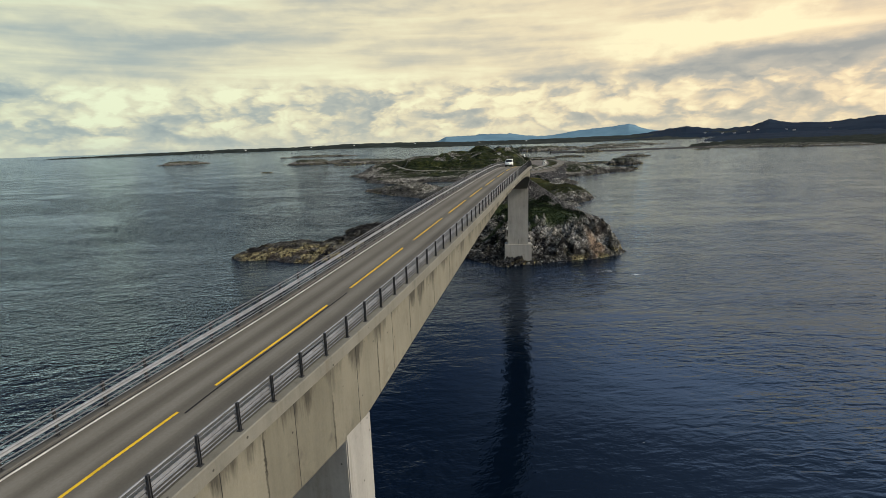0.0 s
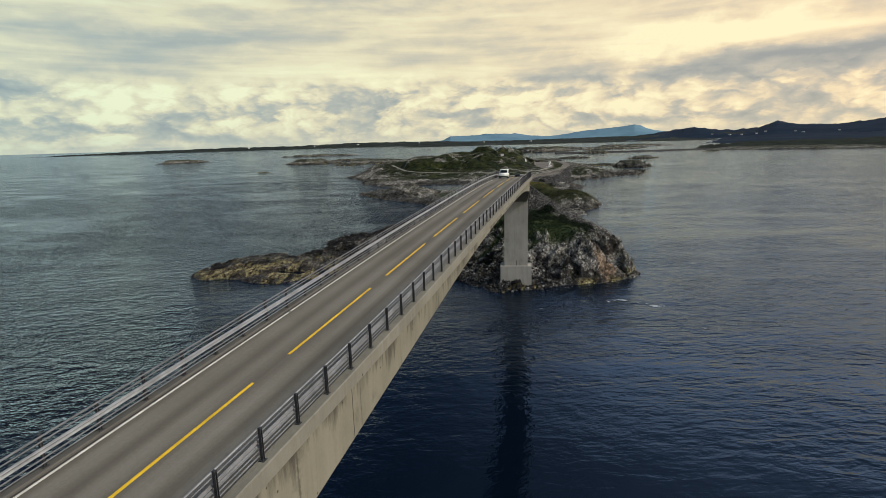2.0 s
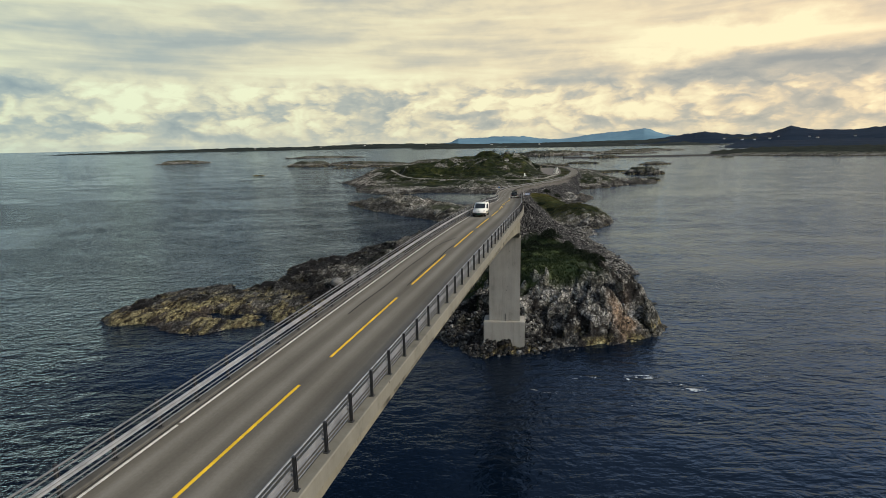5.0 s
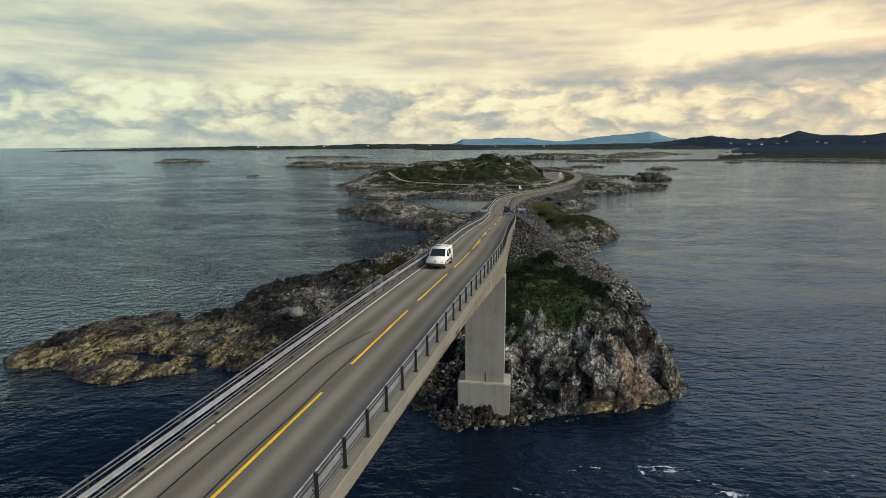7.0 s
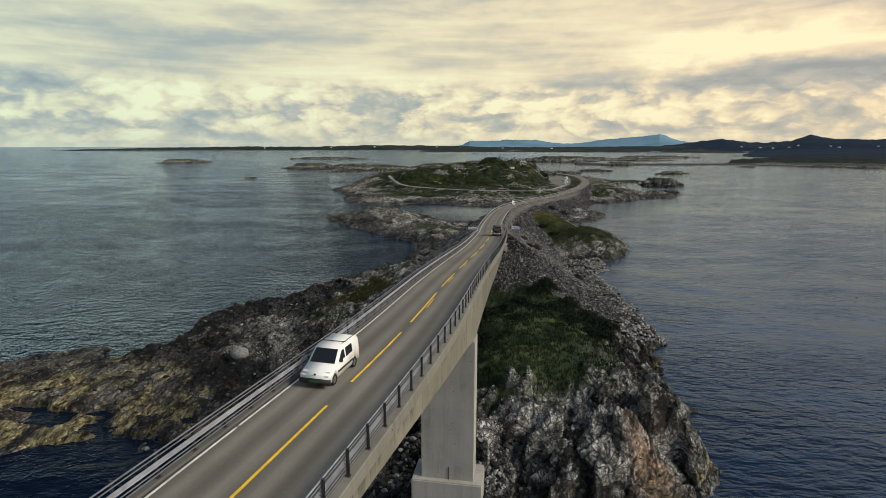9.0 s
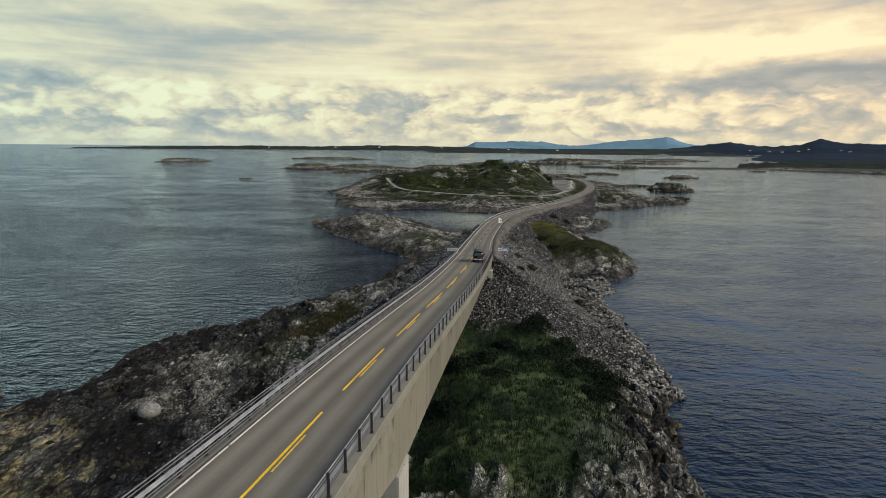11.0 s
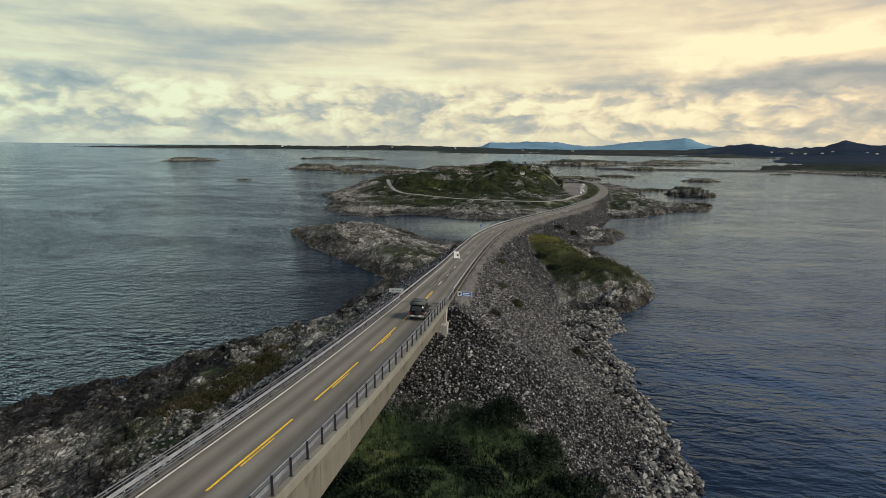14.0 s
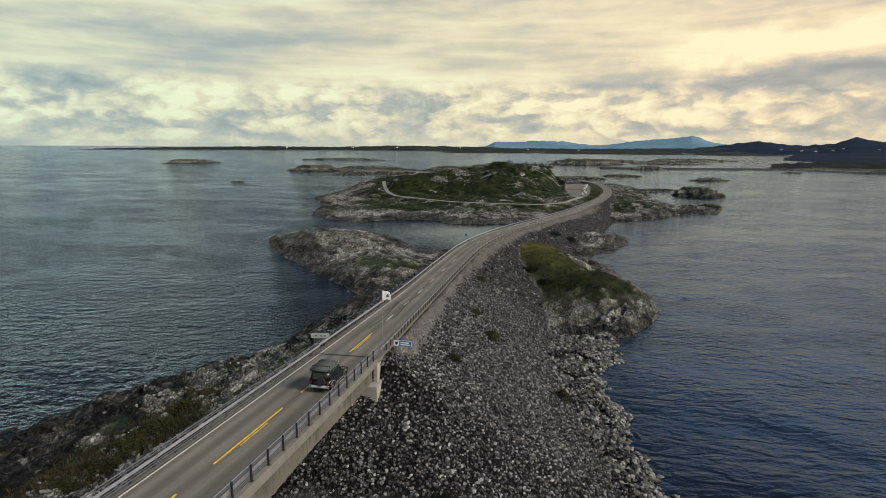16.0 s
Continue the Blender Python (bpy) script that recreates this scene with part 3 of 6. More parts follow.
def blocks(x, y, scale, turn, stretch):
    """Broken bedrock: every cell is a tilted slab of its own height. Returns height and closeness to a joint."""
    c, s = math.cos(turn), math.sin(turn)
    u, v = (x * c + y * s) * scale, (-x * s + y * c) * scale * stretch
    ui, vi = np.floor(u).astype(int), np.floor(v).astype(int)
    f1, f2, out = np.full(x.shape, 1e9), np.full(x.shape, 1e9), np.zeros(x.shape)
    for i in (-1, 0, 1):
        for j in (-1, 0, 1):
            a, b = ui + i, vi + j
            r = LATTICE[(a * 7 + b * 31) % 512, (a * 13 - b * 5) % 512]
            r2 = LATTICE[(a * 3 - b * 17 + 91) % 512, (a * 29 + b * 11 + 37) % 512]
            r3 = LATTICE[(a * 19 + b * 23 + 7) % 512, (b * 41 - a + 201) % 512]
            du, dv = u - (a + r), v - (b + r2)
            d = du * du + dv * dv
            near = d < f1
            f2 = np.where(near, f1, np.minimum(f2, d))
            out = np.where(near, r3 + (r - 0.5) * 1.1 * du + (r2 - 0.5) * 1.1 * dv, out)
            f1 = np.where(near, d, f1)
    return out, np.clip(1 - (np.sqrt(f2) - np.sqrt(f1)) * 5, 0, 1)


def shore_distance(x, y, outline):
    """Distance to a closed outline, positive inside."""
    pts = np.array(outline, float)
    best = np.full(x.shape, 1e9)
    inside = np.zeros(x.shape, bool)
    for (ax, ay), (bx, by) in zip(pts, np.roll(pts, -1, axis=0)):
        dx, dy = bx - ax, by - ay
        t = np.clip(((x - ax) * dx + (y - ay) * dy) / (dx * dx + dy * dy), 0, 1)
        best = np.minimum(best, (x - ax - t * dx) ** 2 + (y - ay - t * dy) ** 2)
        cross = (ay > y) != (by > y)
        inside ^= cross & (x < dx * (y - ay) / (dy if dy else 1e-9) + ax)
    return np.where(inside, 1, -1) * np.sqrt(best)


def near_line(x, y, line):
    """Distance to an open line, and how far along it (0 to 1)."""
    pts = np.array(line, float)
    best, where = np.full(x.shape, 1e9), np.zeros(x.shape)
    for i in range(len(pts) - 1):
        (ax, ay), (bx, by) = pts[i][:2], pts[i + 1][:2]
        dx, dy = bx - ax, by - ay
        t = np.clip(((x - ax) * dx + (y - ay) * dy) / (dx * dx + dy * dy), 0, 1)
        d = np.hypot(x - ax - t * dx, y - ay - t * dy)
        where = np.where(d < best, i + t, where)
        best = np.minimum(best, d)
    return best, where


SOUTH_SHORE = [(-74, 178), (-70, 173), (-62, 168.5), (-56, 170), (-50, 166), (-42, 163.5), (-39, 168), (-32, 168.5), (-27, 171), (-22, 166), (-18, 171), (-8, 172), (3, 168),
               (10, 160), (14, 154), (19, 151), (28, 151.5), (37, 155), (44, 157), (53, 161), (57, 167)]
EAST_SHORE = [(59, 176), (61, 186), (62, 192), (65, 204), (68, 216), (68.5, 230), (68, 244), (67, 256), (67, 268), (68, 278), (73, 285), (76, 295), (83, 303), (89, 311), (93, 318),
              (94, 330), (92, 342), (88, 353), (92, 360), (90, 370), (86, 383), (86, 392), (98, 403), (106, 418), (112, 434), (110, 448), (100, 446), (96, 458), (99, 470)]
NORTH_SHORE = [(104, 481), (115, 496), (128, 497), (142, 506), (157, 520), (170, 537), (196, 541), (204, 560), (196, 575), (182, 585), (180, 620), (190, 690), (200, 760), (185, 820),
               (120, 850), (40, 860), (-30, 840), (-90, 850), (-104, 760), (-98, 680), (-104, 612), (-92, 590), (-78, 552), (-70, 505), (-50, 481), (-29, 475), (-12, 488)]
WEST_SHORE = [(9, 487), (24, 474), (40, 475), (56, 477), (72, 473), (60, 446), (46, 420), (34, 402), (19, 392), (12, 402), (0, 424), (-14, 438), (-27, 440), (-45, 432), (-59, 421),
              (-60, 411), (-52, 400), (-36, 374), (-21, 357), (-8, 342), (0, 333), (5, 325), (4, 312), (2, 298), (0, 285), (-4, 277), (-11, 270), (-19, 260), (-26, 249), (-33, 240),
              (-39, 231), (-41, 224), (-39, 214), (-42, 207), (-47, 199), (-52, 204), (-60, 201), (-66, 195), (-71, 188)]
SHORE = SOUTH_SHORE + EAST_SHORE + NORTH_SHORE + WEST_SHORE
# knolls: x, y, height, reach along x and y
KNOLLS = [(38, 195, 12.6, 20, 26), (36, 180, 11.2, 18, 20), (46, 172, 10.0, 13, 15), (-50, 182, 1.15, 22, 16), (-18, 210, 1.7, 24, 26), (-2, 226, 4.0, 12, 20), (61, 354, 11.8, 15, 28), (76, 326, 8.2, 15, 18), (-26, 392, 7.0, 22, 30), (5, 350, 6.0, 18, 25), (90, 372, 2.6, 6, 10), (98, 428, 4.2, 9, 13), (22, 255, 6, 30, 40)]
ISLAND_KNOLLS = [(38, 675, 21, 80, 78), (85, 690, 26, 36, 60), (55, 700, 30, 24, 26), (100, 700, 25, 22, 30), (-20, 640, 15, 44, 60), (30, 545, 7.0, 90, 50), (148, 540, 8.5, 26, 20), (185, 556, 4.0, 18, 12), (125, 640, 6.0, 60, 90), (0, 770, 14, 90, 60)]
FOOTPATH = [(-60, 690), (-49, 640), (-36, 590), (-25, 564), (-2, 545), (19, 529), (57, 521), (78, 521), (95, 536), (104, 560), (112, 578)]
CAR_PARK = [(106, 584), (109, 574), (114, 580), (121, 600), (129, 640), (137, 685), (140, 715), (134, 730), (124, 722), (116, 688), (110, 650)]


def land_height(x, y):
    """Height of the ground and how it is covered, on arrays of places."""
    warp = 5.0 * (fbm(x, y, 0.05, 4) - 0.5)
    d = shore_distance(x + warp * 0.5, y - warp * 0.5, SHORE) + 2.4 * (fbm(x, y, 0.16, 4) - 0.5)
    top = np.full(x.shape, 1.2)
    for kx, ky, h, rx, ry in KNOLLS + ISLAND_KNOLLS:
        top = np.maximum(top, 1.2 + (h - 1.2) * np.exp(-(((x - kx) / rx) ** 2 + ((y - ky) / ry) ** 2) ** 1.3))
    steep = 0.30 + 0.9 * np.exp(-(((x - 45) / 20) ** 2 + ((y - 165) / 18) ** 2)) + 0.3 * np.exp(-(((x - 85) / 16) ** 2 + ((y - 325) / 28) ** 2)) + 0.25 * np.exp(-(((x - 120) / 70) ** 2 + ((y - 500) / 30) ** 2))
    h = np.where(d > 0, top * (1 - np.exp(-np.maximum(d, 0) * steep / np.maximum(top, 0.5) * 2.7)), np.maximum(d * 0.35, -2.5))
    ridge = fbm(x * 0.8 + y * 0.6, (y * 0.8 - x * 0.6) * 0.45, 0.13, 5, 0.55, True)
    rough = fbm(x, y, 0.45, 4, 0.6, True)
    slab, joint = blocks(x + warp * 0.6, y + warp * 0.4, 0.20, 0.7, 1.7)
    chip, split = blocks(x, y, 0.62, 0.5, 1.5)
    crag = (ridge - 0.62) * 2.4 + (rough - 0.6) * 0.7 + (slab - 0.5) * 1.9 - joint * 0.7 + (chip - 0.5) * 0.7 - split * 0.25
    cliff = np.exp(-(((x - 36) / 26) ** 2 + ((y - 162) / 14) ** 2) ** 2)
    crag = crag + cliff * ((slab - 0.5) * 1.6 - (rough - 0.6) * 0.4)
    soft = fbm(x, y, 0.035, 5)
    # turf grows where the ground is high enough and not too steep
    grass = np.clip((h - 3.6 - 4.6 * np.exp(-((y - 158) / 17) ** 2) + 5.0 * (soft - 0.5) - 1.6 * crag) * 0.55, 0, 1) * np.clip(d / 7 - 0.4 + 2.5 * (soft - 0.5), 0, 1)
    hill = np.exp(-(((x - 30) / 90) ** 2 + ((y - 650) / 110) ** 2))
    grass = np.maximum(grass, hill * np.clip(h / 6 - 0.5, 0, 1) * np.clip(1.6 - 4.4 * (ridge - 0.45), 0, 1))
    far = np.clip((y - 300) / 60, 0, 1)
    grass = np.maximum(grass, np.exp(-(((x - 66) / 18) ** 2 + ((y - 333) / 26) ** 2) ** 2) * np.clip((d - 5 + 14 * (soft - 0.5)) / 4, 0, 1))
    south = np.exp(-((y - 158) / 17) ** 2) * np.clip((x - 24) / 6, 0, 1)
    grass = grass * (1 - np.clip(1.5 * south, 0, 1) * (1 - np.clip((d - 12 + 16 * (soft - 0.5)) / 3, 0, 1)))
    brow = 168 + 0.5 * np.maximum(0, x - 44) ** 1.3 + 14 * (fbm(x, y, 0.12, 5, 0.6) - 0.5)
    grass = np.where((y < 200) & (x > 10), grass * np.clip((y - brow) / 2.0, 0, 1), grass)
    grass = np.maximum(grass, np.clip((y - 490) / 20, 0, 1) * np.clip((d - 11 + 26 * (soft - 0.5)) / 6, 0, 1) * np.clip(1.7 - 3.2 * (ridge - 0.42), 0, 1) * np.clip((h - 2.5) / 1.5, 0, 1))
    grass = grass * (1 - 0.9 * np.clip((y - 500) / 20, 0, 1) * np.clip((fbm(x + 40, y * 1.5, 0.05, 5, 0.6) - 0.62) * 16, 0, 1))
    islet = np.exp(-(((x + 28) / 34) ** 2 + ((y - 392) / 40) ** 2))
    grass = grass * (1 - 0.72 * islet)
    pool = np.exp(-(((x + 48) / 28) ** 2 + ((y - 177) / 15) ** 2)) * np.clip(fbm(x, y * 1.6, 0.10, 4) - 0.47, 0, 1) * 9
    h = h + hill * np.clip(h / 8, 0, 1) * (fbm(x, y, 0.035, 5, 0.55, True) - 0.6) * 14
    h = h - pool + np.where(d > -2, 1, 0) * crag * (1 - 0.25 * far) * (1 - 0.8 * grass) * (1 - 0.55 * np.exp(-(((x + 48) / 30) ** 2 + ((y - 178) / 18) ** 2))) * np.clip(0.4 + h / 5, 0.4, 1.5)
    # the road's embankment, dumped rock at its natural slope
    line = [(float(centre(q)[0]), q) for q in np.arange(BRIDGE_END + 2, 760, 6.0)]
    off, where = near_line(x, y, line)
    yq = BRIDGE_END + 2 + 6.0 * where
    crest = centre(yq)[1] - 0.32
    fill = crest - np.maximum(0, off - 4.4) / np.where(y < BRIDGE_END + 2, 1.46 - 0.2 * np.clip((BRIDGE_END + 2 - y) / 6, 0, 1), 1.46)
    fill = fill - 3.1 * np.clip((BRIDGE_END + 1.6 - y - 0.1 * (x - 30)) / 1.6, 0, 1) * np.clip((13 - np.abs(x - 30)) / 8, 0, 1)
    fill = fill + 0.5 * (rough - 0.6) * np.clip((off - 5) / 3, 0, 1)
    rubble = np.clip((fill - h) * 1.2 + 0.4, 0, 1)
    h = np.where(off < 4.4, np.minimum(np.maximum(h, fill), crest + 0.05), np.maximum(h, fill))
    # dumped rock runs on down to the water on the sheltered side
    apron = np.clip((y - 209) / 5, 0, 1) * np.clip((298 - y) / 6, 0, 1) * np.clip((x - centre(y)[0] - 8) / 4, 0, 1)
    skirt = np.where(d > -1, 0.62 * (d + 0.6), h) + 0.35 * (rough - 0.6)
    h = h * (1 - apron) + np.where(skirt < fill, fill, np.minimum(h, skirt)) * apron
    rubble = np.maximum(rubble, apron)
    flat, _ = near_line(x, y, FOOTPATH)
    path = np.zeros(x.shape)
    level = np.clip((7 - flat) / 5, 0, 1) * np.where(rubble > 0.5, 0, 1)
    h = h * (1 - level) + np.maximum(6.9, 6.9 + (y - 600) * 0.02) * level
    park = shore_distance(x, y, CAR_PARK)
    lot = np.clip(park + 1, 0, 1)
    bank = np.clip((park + 24) / 24, 0, 1) ** 2 * (3 - 2 * np.clip((park + 24) / 24, 0, 1)) * np.clip((118 - x) / 10, 0, 1)
    bank = np.maximum(bank, lot)
    h = h * (1 - bank) + 6.6 * bank
    # mown grass between the car park and the road
    verge = np.clip((centre(y)[0] - 4.6 - x) / 1.0, 0, 1) * np.clip((x - 113) / 3, 0, 1) * np.clip((y - 576) / 6, 0, 1) * np.clip((742 - y) / 6, 0, 1) * (1 - lot) * np.clip((park + 22) / 4, 0, 1)
    h = h * (1 - verge) + 6.56 * verge
    rubble = rubble * (1 - verge)
    # a shoulder of crushed stone along the barrier
    shoulder = np.clip((off - 3.9) / 0.4, 0, 1) * np.clip((6.6 + 2.4 * (soft - 0.5) + 1.6 * (rough - 0.6) - off) / 0.7, 0, 1) * np.clip((y - BRIDGE_END - 3) / 4, 0, 1) * np.clip((520 - y) / 40, 0, 1) * np.where(x > centre(y)[0], 1, 0.5)
    rubble = rubble * (1 - 0.75 * shoulder)
    path = np.maximum(path, 0.88 * shoulder)
    # turf and brush creep up the foot of the slope
    meadow = np.clip((y - 194) / 4, 0, 1) * np.clip((217.5 + 6 * (soft - 0.5) + 3 * (fbm(x, y, 0.3, 3) - 0.5) - y) / 2, 0, 1) * np.clip((51 - x + 6 * (soft - 0.5)) / 3, 0, 1) * np.clip((x - 18) / 4, 0, 1) * np.clip((h - 2.5) / 2, 0, 1)
    rubble = rubble * (1 - meadow)
    grass = np.maximum(grass * (1 - rubble) * (1 - shoulder), np.maximum(meadow, verge))
    reef = np.exp(-(((x + 48) / 30) ** 2 + ((y - 178) / 18) ** 2))
    weed = np.clip((0.9 + 1.3 * reef + 0.55 * np.exp(-(((x - 47) / 16) ** 2 + ((y - 162) / 16) ** 2)) - h + 1.2 * (soft - 0.5)) * 1.3, 0, 1) * (0.35 + 0.65 * np.maximum(reef, np.exp(-(((x - 45) / 28) ** 2 + ((y - 165) / 24) ** 2)))) * np.where(rubble > 0.3, 0.25, 1)
    weed = np.maximum(weed, 1.2 * np.exp(-(((x - 57) / 7) ** 2 + ((y - 170) / 11) ** 2)) * np.clip(2.8 - h, 0, 1)).clip(0, 1)
    west = np.clip((6 - x) / 20, 0, 1) * (1 - far)
    wet = np.clip((2.4 + 1.5 * west - 0.9 * far - h + 4 * (soft - 0.5)) * 1.1, 0, 1) * (1 - 0.5 * weed) * (1 - rubble * 0.5)
    wet = np.maximum(wet, (0.9 * west + 0.75 * far) * np.clip((9.5 + 0.5 * far + 4.5 * islet * np.clip((-8 - x) / 16, 0, 1) + 14 * (soft - 0.5) - d) / 1.4, 0, 1) * (1 - rubble * 0.6))
    ochre = np.exp(-(((x - 47.5) / 2.2) ** 2 + ((y - 161) / 3.4) ** 2)) + 0.25 * np.exp(-(((x + 52) / 14) ** 2 + ((y - 175) / 9) ** 2))
    spot = lambda cx, cy, rx, ry: np.exp(-(((x - cx) / rx) ** 2 + ((y - cy) / ry) ** 2) ** 2)
    ragged = 1.6 * (fbm(x, y, 0.09, 5, 0.6) - 0.5)
    pale = np.clip(1.2 * np.maximum.reduce([spot(-15, 206, 7, 10), spot(-8, 197, 5, 9), spot(-22, 218, 7, 8), spot(-4, 186, 6, 12), 0.25 * spot(44, 166, 13, 9), 0.35 * spot(84, 326, 18, 24)]) + ragged, 0, 1)
    moss = np.clip(1.2 * np.maximum(spot(-7, 218, 6, 9), spot(-10, 228, 7, 9)) + ragged, 0, 1)
    brown = np.clip(0.75 * np.maximum.reduce([spot(-30, 211, 8, 9), spot(-20, 193, 12, 9), spot(-8, 208, 4, 8), spot(54, 190, 9, 26)]) - 0.8 * ragged, 0, 0.7)
    dark = spot(-19, 192, 11, 8)
    wet = np.maximum(wet, 0.85 * np.clip(1.2 * np.maximum(dark, spot(-31, 190, 11, 8)) + ragged, 0, 1)) * (1 - 0.75 * pale)
    lawn = np.maximum(np.exp(-(((x - 58) / 11) ** 2 + ((y - 362) / 15) ** 2)) * 1.1, 0.12 * verge)
    return h, dict(grass=grass, rubble=rubble * (1 - lot), weed=weed, wet=wet, ochre=np.clip(ochre, 0, 1), lawn=np.clip(lawn, 0, 1), pale=pale, moss=moss, brown=brown, path=np.maximum(path, lot))


def terrain(name, x0, x1, y0, y1, step, heights, mat, keep=-1.2, label="", category="ground"):
    gx, gy = np.meshgrid(np.arange(x0, x1 + 0.01, step), np.arange(y0, y1 + 0.01, step))
    h, masks = heights(gx, gy)
    ny, nx = gx.shape
    use = h > keep
    cell = use[:-1, :-1] | use[1:, :-1] | use[:-1, 1:] | use[1:, 1:]
    index = np.arange(nx * ny).reshape(ny, nx)
    quads = np.stack([index[:-1, :-1], index[:-1, 1:], index[1:, 1:], index[1:, :-1]], -1)[cell]
    keepers, quads = np.unique(quads, return_inverse=True)
    quads = quads.reshape(-1, 4)
    co = np.stack([gx.ravel(), gy.ravel(), h.ravel()], 1)[keepers]
    me = bpy.data.meshes.new(name)
    me.vertices.add(len(co))
    me.vertices.foreach_set("co", co.ravel())
    me.loops.add(quads.size)
    me.loops.foreach_set("vertex_index", quads.ravel().astype(np.int32))
    me.polygons.add(len(quads))
    me.polygons.foreach_set("loop_start", np.arange(0, quads.size, 4, dtype=np.int32))
    me.update(calc_edges=True)
    soft = masks["grass"].ravel()[keepers][quads].mean(1) > 0.35
    me.polygons.foreach_set("use_smooth", soft)
    for key, v in masks.items():
        me.attributes.new(key, "FLOAT", "POINT").data.foreach_set("value", v.ravel()[keepers].astype(np.float32))
    me.materials.append(mat)
    return tagged(new(name, me), label, category, kind="structure")


ground = terrain("ground", -84, 104, 146, 300.0, 0.34, land_height, GROUND, label="rocky skerry with dark heath, weedy shore and a dumped rock embankment")
terrain("ground", -108, 212, 300.0, 868, 1.25, land_height, FAR_GROUND, label="low rocky island with heath, a gravel path and pale shore rock")


def build_sea():
    bm = bmesh.new()
    rings, seg = [0, 60, 150, 300, 600, 1000, 1500, 2200, 3000, 4000, 4900], 96
    loops = []
    for r in rings[1:]:
        rise = 20 * max(0, (r - 1000) / 3900) ** 1.5
        loops.append([bm.verts.new((r * math.cos(a), 200 + r * math.sin(a), rise)) for a in (2 * math.pi * i / seg for i in range(seg))])
    mid = bm.verts.new((0, 200, 0))
    for i in range(seg):
        bm.faces.new((mid, loops[0][i], loops[0][(i + 1) % seg]))
        for a, b in zip(loops, loops[1:]):
            bm.faces.new((a[i], b[i], b[(i + 1) % seg], a[(i + 1) % seg]))
    for f in bm.faces:
        f.smooth = True
    tagged(part("water", bm, WATER), "dark blue-grey sea with small wind ripples", "water", kind="structure")


build_sea()


# skerries and far shores: x, y, half length, half width, height, turn
def skerry(cx, cy, a, b, top, turn, step, label, seed=0.0):
    c, s = math.cos(radians(turn)), math.sin(radians(turn))

    def heights(x, y):
        u, v = ((x - cx) * c + (y - cy) * s) / a, (-(x - cx) * s + (y - cy) * c) / b
        edge = 1 - np.hypot(u, v) + 0.9 * (fbm(x + seed, y, 2.2 / a, 5, 0.6) - 0.5)
        h = np.where(edge > 0, top * np.clip(edge * 2.2, 0, 1) ** 0.7, edge * 6) + (fbm(x, y + seed, 6.0 / a, 4, 0.6, True) - 0.62) * top * 0.8
        zero = np.zeros(x.shape)
        g = np.clip((h / top - 0.45) * 3, 0, 1) * 0.8
        return h, dict(grass=g, rubble=zero, weed=np.clip((1.2 - h) * 1.2, 0, 1), wet=np.clip((3.0 - h) * 0.6, 0, 1), pale=zero, moss=zero, brown=zero, ochre=zero, lawn=zero, path=zero)
    r = max(a, b) * 1.35
    terrain("ground", cx - r, cx + r, cy - r, cy + r, step, heights, FAR_GROUND, -0.8, label)


skerry(232, 680, 24, 14, 7, -25, 1.0, "low bare skerry off the island", 3)
skerry(205, 580, 9, 5, 2.6, -20, 0.6, "small bare rock awash off the island", 11)
skerry(196, 720, 40, 9, 2.2, 20, 1.0, "long flat skerry behind the island", 23)
skerry(-252, 1062, 58, 18, 8, 4, 2.0, "long low skerry far out on the sea", 31)
skerry(-165, 948, 26, 8, 3, 2, 1.5, "flat dark skerry awash", 41)
skerry(-632, 1330, 60, 14, 8, 40, 2.0, "low skerry far out on the sea", 47)
skerry(-250, 776, 9, 3, 0.9, 30, 0.7, "tiny skerry awash", 53)
skerry(-120, 1010, 70, 22, 7, -5, 2.0, "low heath skerry behind the island", 61)
skerry(20, 1120, 90, 24, 7, 3, 2.5, "low heath skerry in the sound", 67)
skerry(265, 1480, 80, 40, 12, 12, 2.5, "dark wooded islet in the sound", 71)
skerry(345, 1240, 34, 9, 6, 0, 1.5, "small dark skerry in the sound", 73)
skerry(560, 1150, 20, 5, 2, 10, 1.5, "flat rock awash in the sound", 79)
skerry(760, 1180, 190, 60, 6, -38, 4.0, "low dark headland across the sound", 83)

skerry(150, 905, 46, 9, 4, 6, 1.6, "long dark skerry behind the island", 91)
skerry(235, 985, 34, 7, 3, -8, 1.6, "flat dark skerry in the sound", 97)
skerry(330, 905, 26, 8, 4, 14, 1.5, "low bare skerry in the sound", 101)
skerry(-60, 900, 44, 9, 5, -4, 1.6, "low bare skerry beside the island", 103)
skerry(-190, 1180, 60, 10, 4, 3, 2.0, "long flat skerry in the sound", 107)
skerry(90, 1330, 90, 14, 6, -3, 2.5, "long dark islet in the sound", 109)
skerry(-380, 1650, 120, 16, 6, 4, 3.0, "long low islet near the horizon", 113)
skerry(330, 1700, 130, 16, 7, -6, 3.0, "long dark islet by the far coast", 131)
skerry(620, 1800, 150, 18, 8, 3, 3.5, "low dark islet by the far coast", 137)
skerry(480, 1560, 110, 14, 7, 5, 3.0, "long dark islet across the sound", 127)

# far shores, drawn as ridges round the view: azimuth, elevation in degrees as seen from the bridge
FAR_DARK = material("far_shore", far_look((0.012, 0.017, 0.016), (0.040, 0.048, 0.042), 0.012))
FAR_HILL = material("far_wooded_hills", far_look((0.006, 0.014, 0.030), (0.014, 0.026, 0.046), 0.006))
# the blue haze of distance is mixed into the mountains' base colour
FAR_HAZE_BLUE = material("haze_blue_mountains", far_look((0.11, 0.20, 0.27), (0.16, 0.27, 0.34), 0.003))
EYE = Vector((20, 90, 41))


